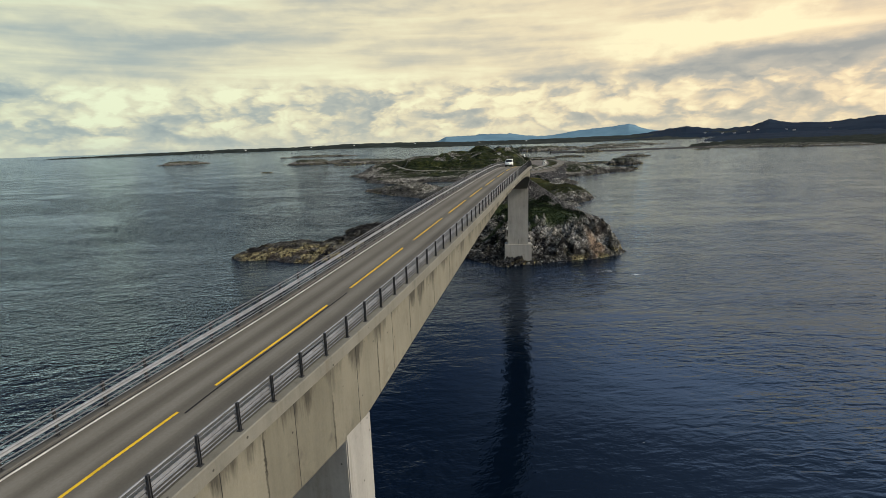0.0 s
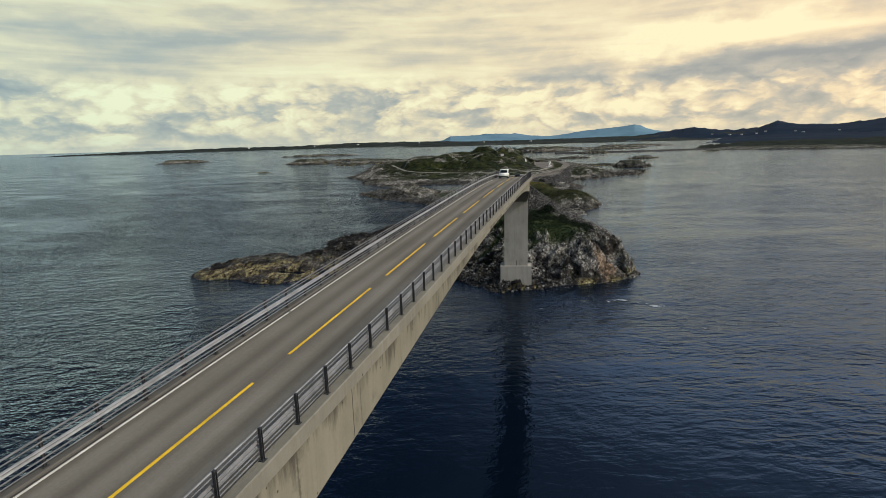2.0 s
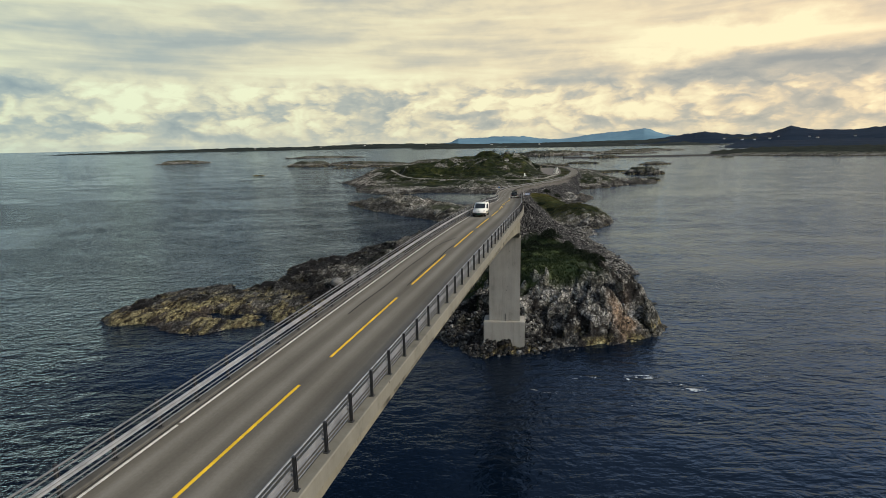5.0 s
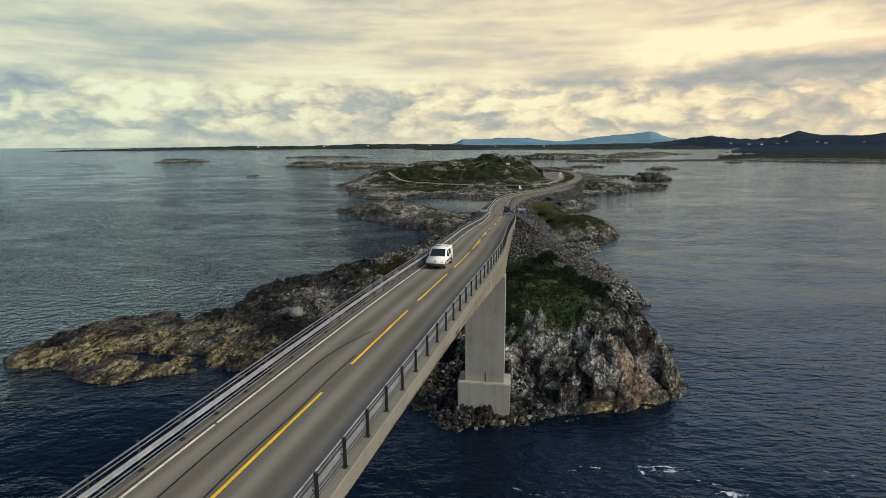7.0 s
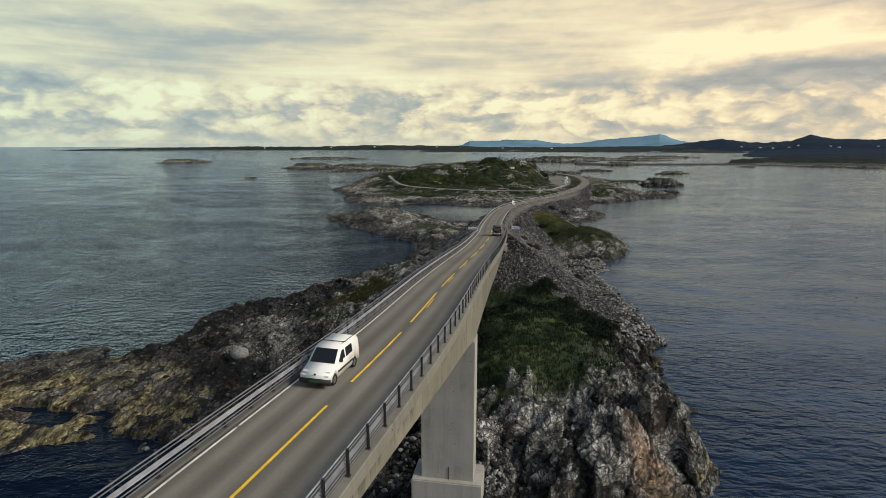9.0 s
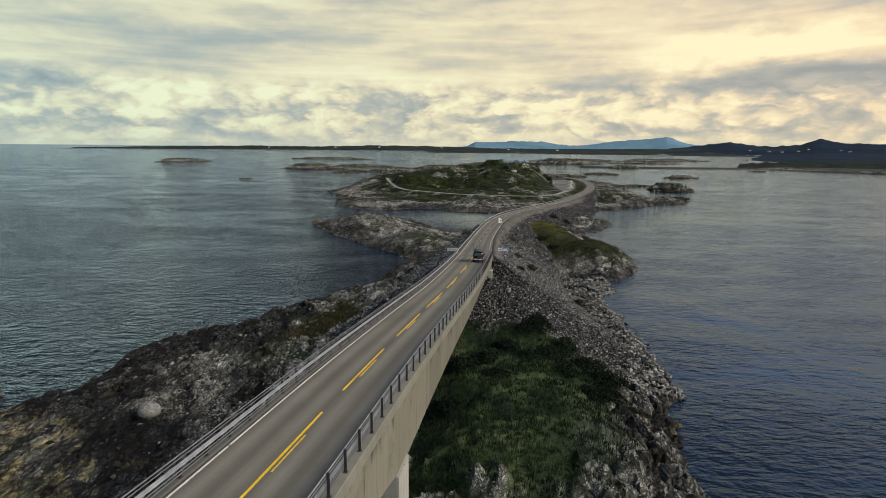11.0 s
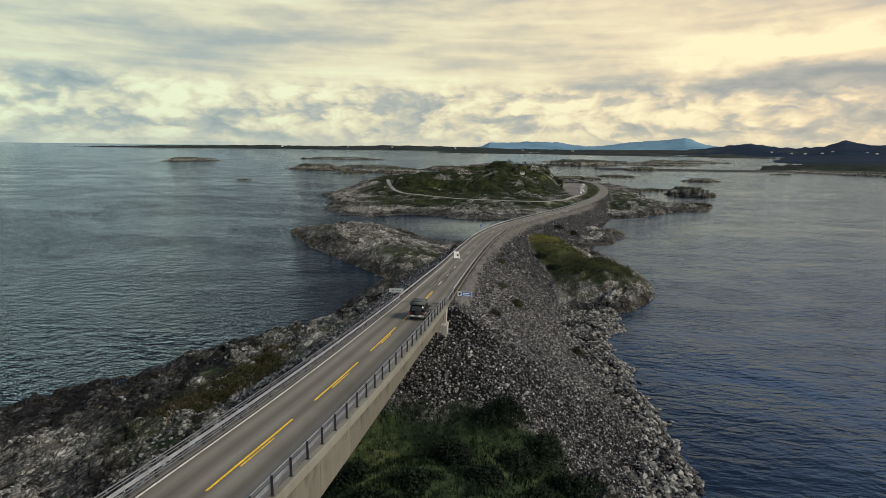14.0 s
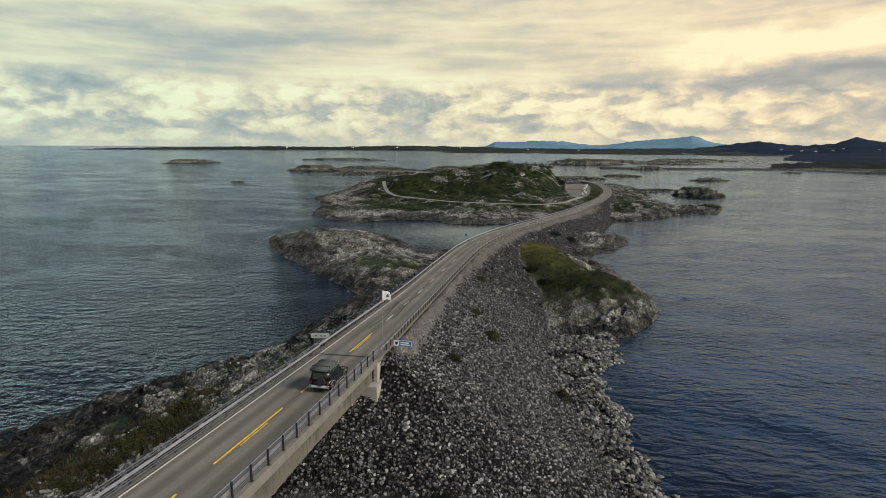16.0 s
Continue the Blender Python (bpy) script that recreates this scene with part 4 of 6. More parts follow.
def ridge(name, skyline, near, far, mat, jag, label, foot=0.0, category="mountain"):
    """A chain of hills whose crest follows the skyline, from its foot at `near` to the crest at `far` metres."""
    az = np.array([a for a, _ in skyline])
    el = np.array([e for _, e in skyline])
    steps, rows = int((az[-1] - az[0]) / 0.12), 7
    verts = []
    for i in range(steps + 1):
        a = az[0] + (az[-1] - az[0]) * i / steps
        e = np.interp(a, az, el)
        crest = EYE.z + math.tan(radians(e)) * far
        for j in range(rows):
            f = j / (rows - 2)
            r = near + (far - near) * f
            n = float(fbm(np.array([a * 1.7]), np.array([j * 0.6]), 1.3, 5)[0]) - 0.5
            base = 20 * max(0, (r - 1000) / 3900) ** 1.5 + foot
            z = base + (crest - base) * min(1, f) ** 0.8 + n * jag * (0.25 + f) * (1 if j else 0.2)
            if j == rows - 1:
                z = base - 5
            verts.append((EYE.x + r * math.sin(radians(a)), EYE.y + r * math.cos(radians(a)), z if j else base - 3))
    faces = [(i * rows + j, (i + 1) * rows + j, (i + 1) * rows + j + 1, i * rows + j + 1) for i in range(steps) for j in range(rows - 1)]
    tagged(part(name, mesh(name, verts, faces, True), mat), label, category, kind="structure")


ridge("backdrop", [(-47, -0.62), (-38, -0.50), (-34, -0.40), (-32, -0.34), (-27, -0.27), (-22, -0.20), (-16, -0.22), (-10, -0.06), (-4, -0.08), (2, -0.22), (8, -0.25), (13, -0.2), (24, -0.05), (40, 0.0)], 3300, 3700, FAR_DARK, 6, "dark low wooded coast along the horizon")
ridge("backdrop", [(14, -0.3), (19.7, -0.1), (22.1, 0.21), (24.8, 0.60), (26.6, 0.28), (28.3, 0.2), (30.3, 0.35), (31.7, 0.9), (33.5, 0.5), (36.2, 0.46), (39.4, 0.8), (44, 0.9), (50, 0.3)], 3200, 4300, FAR_HILL, 9, "dark blue-green wooded hills behind the sound")
ridge("backdrop", [(-1.2, -0.2), (-0.2, -0.02), (0.5, 0.35), (5.1, 0.5), (7.4, 0.46), (10.2, 0.1), (11.9, 0.16), (14, 0.5), (16.1, 0.67), (18.1, 0.84), (19.4, 1.05), (20.6, 0.6), (21.8, 0.3), (24, 0.1), (27, -0.2)], 4450, 4700, FAR_HAZE_BLUE, 10, "pale blue mountains on the horizon")
ridge("backdrop", [(-7, -0.75), (-3, -0.50), (2, -0.42), (5, -0.62), (9, -0.38), (15, -0.34), (19, -0.6), (23, -0.36), (28, -0.7)], 2700, 3250, FAR_DARK, 8, "dark low islands in the far sound")
ridge("backdrop", [(26, -0.8), (28, -0.5), (31, -0.36), (36, -0.3), (48, -0.3)], 1900, 3150, FAR_HILL, 8, "dark wooded slope across the sound")
ridge("backdrop", [(25.5, -1.35), (28, -1.12), (30, -0.98), (34, -0.92), (38, -0.86), (48, -0.8)], 1300, 1700, material("low_green_shore", far_look((0.006, 0.009, 0.008), (0.024, 0.030, 0.022), 0.03)), 5, "dark low shore across the sound")


def build_footpath():
    """A pale gravel path over the far island, lying on the levelled ground."""
    verts, faces = [], []
    pts = np.array(FOOTPATH, float)
    q = np.linspace(0, len(pts) - 1, 120)
    xs, ys = np.interp(q, range(len(pts)), pts[:, 0]), np.interp(q, range(len(pts)), pts[:, 1])
    xs[2:-2] = np.convolve(xs, np.ones(5) / 5, "valid")
    ys[2:-2] = np.convolve(ys, np.ones(5) / 5, "valid")
    for i in range(120):
        d = Vector((xs[min(i + 1, 119)] - xs[max(i - 1, 0)], ys[min(i + 1, 119)] - ys[max(i - 1, 0)])).normalized()
        z = max(6.9, 6.9 + (ys[i] - 600) * 0.02)
        for s, u in ((-1.9, -0.4), (-1.5, 0.12), (1.5, 0.12), (1.9, -0.4)):
            verts.append((xs[i] + d.y * s, ys[i] - d.x * s, z + u))
    for i in range(119):
        for j in range(3):
            a = i * 4 + j
            faces.append((a, a + 1, a + 5, a + 4))
    tagged(part("path", mesh("path", verts, faces), plain("pale_gravel", (0.27, 0.25, 0.21), 0.9, 0.0, 0.2, 0.5)), "narrow pale gravel path across the island", "path", kind="structure")


build_footpath()

# ---- the bridge ----
BRIDGE = tagged(new("bridge"), "long concrete box-girder road bridge arching over the sound", "bridge")
YS = list(np.arange(-80, BRIDGE_END + 0.01, 1.5))


def girder_depth(y):
    if y > PIERS[1]:
        return 2.35 + 3.85 * max(0.0, (212 - y) / (212 - PIERS[1])) ** 1.4
    if y < PIERS[0]:
        return 2.35 + 3.3 * max(0.0, 1 - (PIERS[0] - y) / 55) ** 1.4
    far = abs(y - MIDSPAN) / (PIERS[1] - MIDSPAN if y > MIDSPAN else MIDSPAN - PIERS[0])
    return 1.45 + (4.75 * far ** 2.7 if y > MIDSPAN else 4.25 * far ** 2.35)


GIRDER = 3.25   # half the width of the box


def girder_outline(y):
    d = girder_depth(y)
    steps = [0.42 + (d - 0.42) * q / 5 for q in range(6)]
    return [(-GIRDER, -q) for q in steps] + [(-GIRDER + 0.15, -d - 0.12), (GIRDER - 0.15, -d - 0.12)] + [(GIRDER, -q) for q in reversed(steps)]


sweep("deck_slab", YS, [(-3.5, -0.06), (-3.5, -0.40), (-3.2, -0.5), (3.2, -0.5), (3.6, -0.40), (3.6, -0.06)], CONCRETE, BRIDGE)
box_girder = sweep("box_girder", YS, girder_outline, CONCRETE, BRIDGE, "stained tan concrete girder with a curved underside")
box_girder.data.attributes.new("below", "FLOAT", "POINT").data.foreach_set("value", np.array([-u for y in YS for _, u in girder_outline(y)], np.float32))
for rail, s in ((RAIL_LEFT, -1), (RAIL_RIGHT, 1)):
    # the left beam's darker copy carries the shade behind the rails in its colour
    sweep("edge_beam", YS, [(rail - s * 0.20, -0.055), (rail - s * 0.20, 0.08), (rail - s * 0.16, 0.12), (rail + s * 0.22, 0.12), (rail + s * 0.26, 0.08), (rail + s * 0.26, -0.50), (rail + s * 0.02, -0.52), (rail + s * 0.02, -0.055)][::s], EDGE_CONCRETE if s > 0 else SHADED_EDGE_CONCRETE, BRIDGE)
# construction joints of the cast segments on the girder's sides
for y in (4.0, 9.0, 14.0, 18.6, 23.0, 28.4, 33.0, 45.0, 58.0, 120.0, 134.0, 148.0, 164.0, 180.0, 196.0):
    for s in (-1, 1):
        d = girder_depth(y)
        sweep("cast_joint", [y, y + 0.035], [(s * (GIRDER - 0.01), -0.55), (s * (GIRDER - 0.01), -d), (s * (GIRDER + 0.003), -d), (s * (GIRDER + 0.003), -0.55)][::s], SEAL, BRIDGE)


def build_pier(y, base, foot, shift=0.0):
    x, z = on_road(y).x, on_road(y).z
    turn, _ = heading(y)
    m = Matrix.Translation((x, y, 0)) @ Matrix.Rotation(turn, 4, "Z") @ Matrix.Translation((shift, 0, 0))
    top = z - girder_depth(y) + 0.3
    bm = box(bmesh.new(), -2.8, 3.25 - shift * 0.5, -1.4, 1.4, base - 2, top, 0.06)
    pier = part("pier", bm, PIER_CONCRETE, BRIDGE, "plain grey concrete pier")
    pier.matrix_local = m
    if foot:
        footing = part("footing", box(bmesh.new(), -3.85, 4.05, -2.1, 2.1, -1.5, base + 0.2, 0.12), PIER_CONCRETE, BRIDGE, "block-shaped concrete pier footing")
        footing.matrix_local = m
        pipe = part("drain_pipe", tube(bmesh.new(), (0.3, -1.42, base + 0.1), (0.3, -1.42, base + 1.7), 0.06), POST, BRIDGE, "thin dark pipe up the pier's face")
        pipe.matrix_local = m


build_pier(PIERS[1], 5.6, True, 0.35)
build_pier(PIERS[0], 1.0, False)
# abutment: bearing shelf and wing walls
m = road_pose(BRIDGE_END)
shelf = part("abutment", box(bmesh.new(), -3.6, 3.9, -1.6, 1.4, -5.6, -2.6, 0.06), PIER_CONCRETE, BRIDGE, "pale concrete abutment block")
shelf.matrix_local = Matrix.Translation(on_road(BRIDGE_END)) @ Matrix.Rotation(heading(BRIDGE_END)[0], 4, "Z")
for s in (-1, 1):
    bm = bmesh.new()
    ring = [(-0.2, -0.1), (-0.2, -4.2), (0.6, -4.2), (3.6, -1.6), (3.6, -0.1)]
    a = [bm.verts.new((s * 3.2, py, pz)) for py, pz in ring]
    b = [bm.verts.new((s * 3.6, py, pz)) for py, pz in ring]
    bm.faces.new(a), bm.faces.new(b[::-1])
    for i in range(5):
        bm.faces.new((a[i], b[i], b[(i + 1) % 5], a[(i + 1) % 5]))
    bmesh.ops.recalc_face_normals(bm, faces=bm.faces)
    part("wing_wall", bm, PIER_CONCRETE, BRIDGE).matrix_local = m

# ---- road surface and its markings ----
def build_road():
    ys = list(np.arange(-80, BRIDGE_END, 3.0)) + list(np.arange(BRIDGE_END, 788, 4.0))
    lat = [-3.7, -2.5, -1.25, 0, 1.25, 2.5, 3.7]
    verts, faces, lane = [], [], []
    for y in ys:
        wide = 3.28 if y < BRIDGE_END else 3.75
        for q in lat:
            verts.append(on_road(y, q * wide / 3.7, 0.03 * (1 - abs(q) / 3.7)))
            lane.append(q)
        for q in (3.7, -3.7):
            verts.append(on_road(y, q * wide / 3.7, -0.05 if y < BRIDGE_END else -0.5))
            lane.append(q)
    n = len(lat) + 2
    for i in range(len(ys) - 1):
        for j in range(n):
            a, b = i * n + j, i * n + (j + 1) % n
            faces.append((a, b, b + n, a + n))
    me = mesh("road", verts, faces)
    me.attributes.new("lane", "FLOAT", "POINT").data.foreach_set("value", np.array(lane, np.float32))
    return tagged(part("road", me, ASPHALT), "worn grey two-lane asphalt road with patched cracks", "road", kind="structure")


ROAD_OB = build_road()


def strip(name, y0, y1, side, width, mat, up=0.044, lab="", steps=None):
    """A painted or poured strip that lies on the asphalt."""
    n = steps or max(1, int((y1 - y0) / 3.0))
    verts, faces = [], []
    for i in range(n + 1):
        y = y0 + (y1 - y0) * i / n
        c = side(y) if callable(side) else side
        lift = up + 0.03 * (1 - abs(c) / 3.7)
        verts += [on_road(y, c - width / 2, lift - 0.03), on_road(y, c + width / 2, lift - 0.03), on_road(y, c + width / 2, lift - 0.036), on_road(y, c - width / 2, lift - 0.036)]
    for i in range(n):
        for j in range(4):
            a, b = i * 4 + j, i * 4 + (j + 1) % 4
            faces.append((a, b, b + 4, a + 4))
    return part(name, mesh(name, verts, faces), mat, ROAD_OB, lab)


# nine-metre dashes with three-metre gaps; past the far pier a short old dash shows beside each
TOPS = [20.0 - 11.6 * q for q in range(8, 0, -1)] + [20.0, 31.0, 42.8, 54.3, 65.9, 77.6, 89.4, 101.3, 113.4, 124.8, 136.7, 150.5, 162.8, 175.7, 187.9, 200.3, 212.7, 225.0, 237.4] + [249.0 + 11.75 * q for q in range(6)]
for end in TOPS:
    long = 11.0 if end == 150.5 else 9.0
    strip("centre_dash", end - (long if end < 240 else 4.0), end, 0.0, 0.14, YELLOW if end < 240 else WHITE_LINE)
    if 140 < end < 240:
        strip("centre_dash", *((end - 7.9, end - 1.6) if end > 230 else (end - 6.4, end - 2.8)), 0.24, 0.085, YELLOW)
for q in range(20):
    strip("centre_dash", 334 + q * 12, 339 + q * 12, 0.0, 0.12, WHITE_LINE)
for y in np.arange(-70, 600, 24.0):
    strip("edge_line", y, y + 23.85, -2.96, 0.11, WHITE_LINE)
    if y < 220:
        strip("gutter", y, min(y + 24, BRIDGE_END), -3.17, 0.20, GUTTER, 0.040)
    if y > 220:
        strip("edge_line", y, y + 23.2, 2.98, 0.12, WHITE_LINE)

# ---- railings on the bridge ----
def post_mesh():
    bm = bmesh.new()
    box(bm, -0.05, 0.05, -0.045, -0.03, 0.0, 1.12)
    box(bm, -0.05, 0.05, 0.03, 0.045, 0.0, 1.12)
    box(bm, -0.012, 0.012, -0.03, 0.03, 0.0, 1.12)
    box(bm, -0.10, 0.10, -0.10, 0.10, 0.0, 0.02)
    box(bm, -0.055, 0.055, -0.05, 0.05, 1.12, 1.14)
    me = bpy.data.meshes.new("post")
    bm.to_mesh(me)
    bm.free()
    me.materials.append(POST)
    return me


def ring(side, up, r, n=6):
    return [(side + r * math.cos(2 * math.pi * i / n), up + r * math.sin(2 * math.pi * i / n)) for i in range(n)]


def corrugated(side, mid, face, tall=1.0):
    """Outline of a two-wave crash barrier beam."""
    wave = [(0.0, -0.155), (0.045, -0.13), (0.075, -0.085), (0.045, -0.035), (0.01, 0.0), (0.045, 0.035), (0.075, 0.085), (0.045, 0.13), (0.0, 0.155)]
    outer = [(side + face * a, mid + b * tall) for a, b in wave]
    return outer + [(s - face * 0.012, u) for s, u in reversed(outer)]


POST_MESH = post_mesh()
RAIL_YS = list(np.arange(-80, BRIDGE_END + 0.5, 4.0)) + [BRIDGE_END + 0.8]
for at, s in ((RAIL_RIGHT, 1), (RAIL_LEFT, -1)):
    railing = tagged(new("bridge_railing"), "steel bridge railing with dark posts and grey rails" if s > 0 else "steel bridge railing with a bright crash beam", "railing", group="railings of the bridge")
    for y in np.arange(17.6 - 1.925 * 50, BRIDGE_END, 1.925):
        ob = new("post", POST_MESH)
        ob.parent = railing
        turn, slope = heading(float(y))
        ob.matrix_local = Matrix.Translation(on_road(float(y), at, 0.12)) @ Matrix.Rotation(turn, 4, "Z")
    inner = at - s * 0.085
    sweep("top_rail", RAIL_YS, ring(inner, 1.20, 0.036)[::s], BEAM_STEEL if s > 0 else STEEL, railing, smooth=True)
    sweep("rail", RAIL_YS, ring(inner, 1.03, 0.026)[::s], STEEL, railing, smooth=True)
    sweep("crash_beam", RAIL_YS, corrugated(inner, 0.73, -s, 1.0 if s > 0 else 0.72)[::-s], STEEL if s > 0 else BEAM_STEEL, railing, "corrugated crash beam")
    for up in (0.46, 0.30):
        sweep("rail", RAIL_YS, ring(inner, up, 0.028)[::s], STEEL, railing, smooth=True)

# ---- crash barriers along the embankment ----
def wood_post_mesh():
    bm = box(bmesh.new(), -0.07, 0.07, -0.07, 0.07, -0.5, 0.74, 0.012)
    me = bpy.data.meshes.new("post")
    bm.to_mesh(me)
    bm.free()
    me.materials.append(TIMBER)
    return me


WOOD_POST = wood_post_mesh()
for s in (1, -1):
    barrier = tagged(new("crash_barrier"), "low steel crash barrier along the embankment road", "crash barrier", group="crash barriers of the road")
    ys = list(np.arange(BRIDGE_END + 1.2, 612, 4.0))
    sweep("beam", ys, corrugated(s * 3.55, 0.64, -s, 0.6 if s > 0 else 0.9)[::-s], BEAM_STEEL, barrier)
    for y in np.arange(BRIDGE_END + 3.2, 612, 2.0 if s > 0 else 4.0):
        ob = new("post", WOOD_POST)
        ob.parent = barrier
        ob.matrix_local = Matrix.Translation(on_road(float(y), s * 3.66, 0.0)) @ Matrix.Rotation(heading(float(y))[0], 4, "Z")

# ---- bitumen repairs ----
strip("crack_seal", 20, 33, lambda y: 0.22 + 0.9 * max(0, (24 - y) / 10) ** 2, 0.09, SEAL, 0.046, "", 14)
strip("crack_seal", 21, 30, lambda y: 2.6 - 0.12 * (y - 21) * max(0, 1 - (y - 21) / 9), 0.09, SEAL, 0.046, "", 14)
strip("crack_seal", 240, 266, lambda y: -1.05 + 0.30 * math.sin((y - 240) * 0.26), 0.13, SEAL, 0.11, "", 34)
strip("crack_seal", 246, 268, lambda y: 0.42 + 0.24 * math.sin((y - 243) * 0.28), 0.13, SEAL, 0.11, "", 34)
strip("crack_seal", 86, 109, lambda y: -1.78 + 0.05 * math.sin(y * 0.7) + 0.9 * max(0, (y - 103) / 6) ** 2, 0.07, SEAL, 0.050, "dark poured crack seal", 30)
strip("crack_seal", 92, 105.5, lambda y: -0.27 + 0.04 * math.sin(y * 0.9), 0.06, SEAL, 0.050, "", 18)
strip("expansion_joint", BRIDGE_END - 0.12, BRIDGE_END + 0.06, 0.0, 6.4, SEAL, 0.066, "dark rubber expansion joint", 1)

# ---- vehicles ----
TYRE = plain("tyre_rubber", (0.018, 0.018, 0.019), 0.8, 0.0, 0.3, 6.0)
RIM = plain("alloy_rim", (0.35, 0.35, 0.36), 0.35, 0.8, 0.2, 6.0)
CAR_DARK = plain("dark_green_black_paint", (0.006, 0.007, 0.007), 0.26, 0.0, 0.3, 2.0)
CAR_GREY = plain("silver_trim", (0.36, 0.36, 0.35), 0.40, 0.3, 0.3, 3.0)
CAR_WHITE = plain("white_car_paint", (0.80, 0.79, 0.73), 0.35, 0.0, 0.08, 1.5)
BLACK_PLASTIC = plain("black_plastic", (0.022, 0.022, 0.023), 0.6, 0.0, 0.3, 5.0)
CANVAS = plain("grey_green_canvas", (0.075, 0.088, 0.080), 0.85, 0.0, 0.35, 4.0, 0.01)
RED_LAMP = plain("red_lamp", (0.30, 0.02, 0.015), 0.3, 0.0, 0.2, 5.0)
CLEAR_LAMP = plain("clear_lamp", (0.62, 0.62, 0.60), 0.2, 0.0, 0.1, 5.0)
PLATE = plain("number_plate", (0.75, 0.75, 0.72), 0.5, 0.0, 0.1, 8.0)
GREEN_PLATE = plain("green_number_plate", (0.015, 0.09, 0.05), 0.5, 0.0, 0.1, 8.0)
GLASS = plain("tinted_car_glass", (0.012, 0.015, 0.017), 0.14, 0.0, 0.1, 1.0)


def shell(profile, half, tumble=0.0, belt=1.0, bevel=0.04):
    """A car body from its side outline (y, z); above the belt the sides lean in."""
    bm = bmesh.new()
    wide = lambda z: half - tumble * max(0.0, z - belt)
    lo = [bm.verts.new((-wide(z), y, z)) for y, z in profile]
    hi = [bm.verts.new((wide(z), y, z)) for y, z in profile]
    bm.faces.new(lo), bm.faces.new(hi[::-1])
    n = len(profile)
    for i in range(n):
        bm.faces.new((lo[i], hi[i], hi[(i + 1) % n], lo[(i + 1) % n]))
    bmesh.ops.recalc_face_normals(bm, faces=bm.faces)
    if bevel:
        bmesh.ops.bevel(bm, geom=list(bm.edges), offset=bevel, segments=2, affect="EDGES", clamp_overlap=True)
    for f in bm.faces:
        f.smooth = True
    return bm


def side_pane(points, half, tumble, belt, side, thick=0.012):
    """A pane lying on a body's side, from its (y, z) corners."""
    bm = bmesh.new()
    x = lambda z: side * (half - tumble * max(0.0, z - belt))
    a = [bm.verts.new((x(z) + side * thick, y, z)) for y, z in points]
    b = [bm.verts.new((x(z) - side * 0.02, y, z)) for y, z in points]
    bm.faces.new(a), bm.faces.new(b[::-1])
    n = len(points)
    for i in range(n):
        bm.faces.new((a[i], b[i], b[(i + 1) % n], a[(i + 1) % n]))
    bmesh.ops.recalc_face_normals(bm, faces=bm.faces)
    return bm


def end_pane(y0, z0, w0, y1, z1, w1, out, thick=0.012):
    """A pane across the front or back, from its lower to its upper edge."""
    bm = bmesh.new()
    d = Vector((0, y1 - y0, z1 - z0)).normalized()
    n = Vector((0, -d.z, d.y)) * (1 if (-d.z) * out > 0 else -1)
    corners = [(-w0, y0, z0), (w0, y0, z0), (w1, y1, z1), (-w1, y1, z1)]
    a = [bm.verts.new(Vector(c) + n * thick) for c in corners]
    b = [bm.verts.new(Vector(c) - n * 0.03) for c in corners]
    bm.faces.new(a), bm.faces.new(b[::-1])
    for i in range(4):
        bm.faces.new((a[i], b[i], b[(i + 1) % 4], a[(i + 1) % 4]))
    bmesh.ops.recalc_face_normals(bm, faces=bm.faces)
    return bm


def wheel(car, x, y, r, width=0.22, name="wheel"):
    side = 1 if x > 0 else -1
    hub = new(name)
    hub.parent = car
    hub.location = (x, y, r)
    bm = bmesh.new()
    seg = 24
    for prof in (((0.62, 0.5), (0.93, 0.5), (1.0, 0.38), (1.0, -0.38), (0.93, -0.5), (0.62, -0.5)),):
        rings = [[bm.verts.new((w * width, r * q * math.cos(2 * math.pi * i / seg), r * q * math.sin(2 * math.pi * i / seg))) for i in range(seg)] for q, w in prof]
        for a, b in zip(rings, rings[1:] + rings[:1]):
            for i in range(seg):
                bm.faces.new((a[i], b[i], b[(i + 1) % seg], a[(i + 1) % seg]))
    bmesh.ops.recalc_face_normals(bm, faces=bm.faces)
    part("tyre", bm, TYRE, hub)
    bm = bmesh.new()
    bmesh.ops.create_cone(bm, cap_ends=True, segments=20, radius1=r * 0.62, radius2=r * 0.62, depth=width * 0.7, matrix=Matrix.Rotation(math.pi / 2, 4, "Y"))
    bmesh.ops.create_cone(bm, cap_ends=True, segments=10, radius1=r * 0.2, radius2=r * 0.15, depth=width * 0.3, matrix=Matrix.Translation((side * width * 0.42, 0, 0)) @ Matrix.Rotation(math.pi / 2, 4, "Y"))
    part("rim", bm, RIM, hub)
    return hub


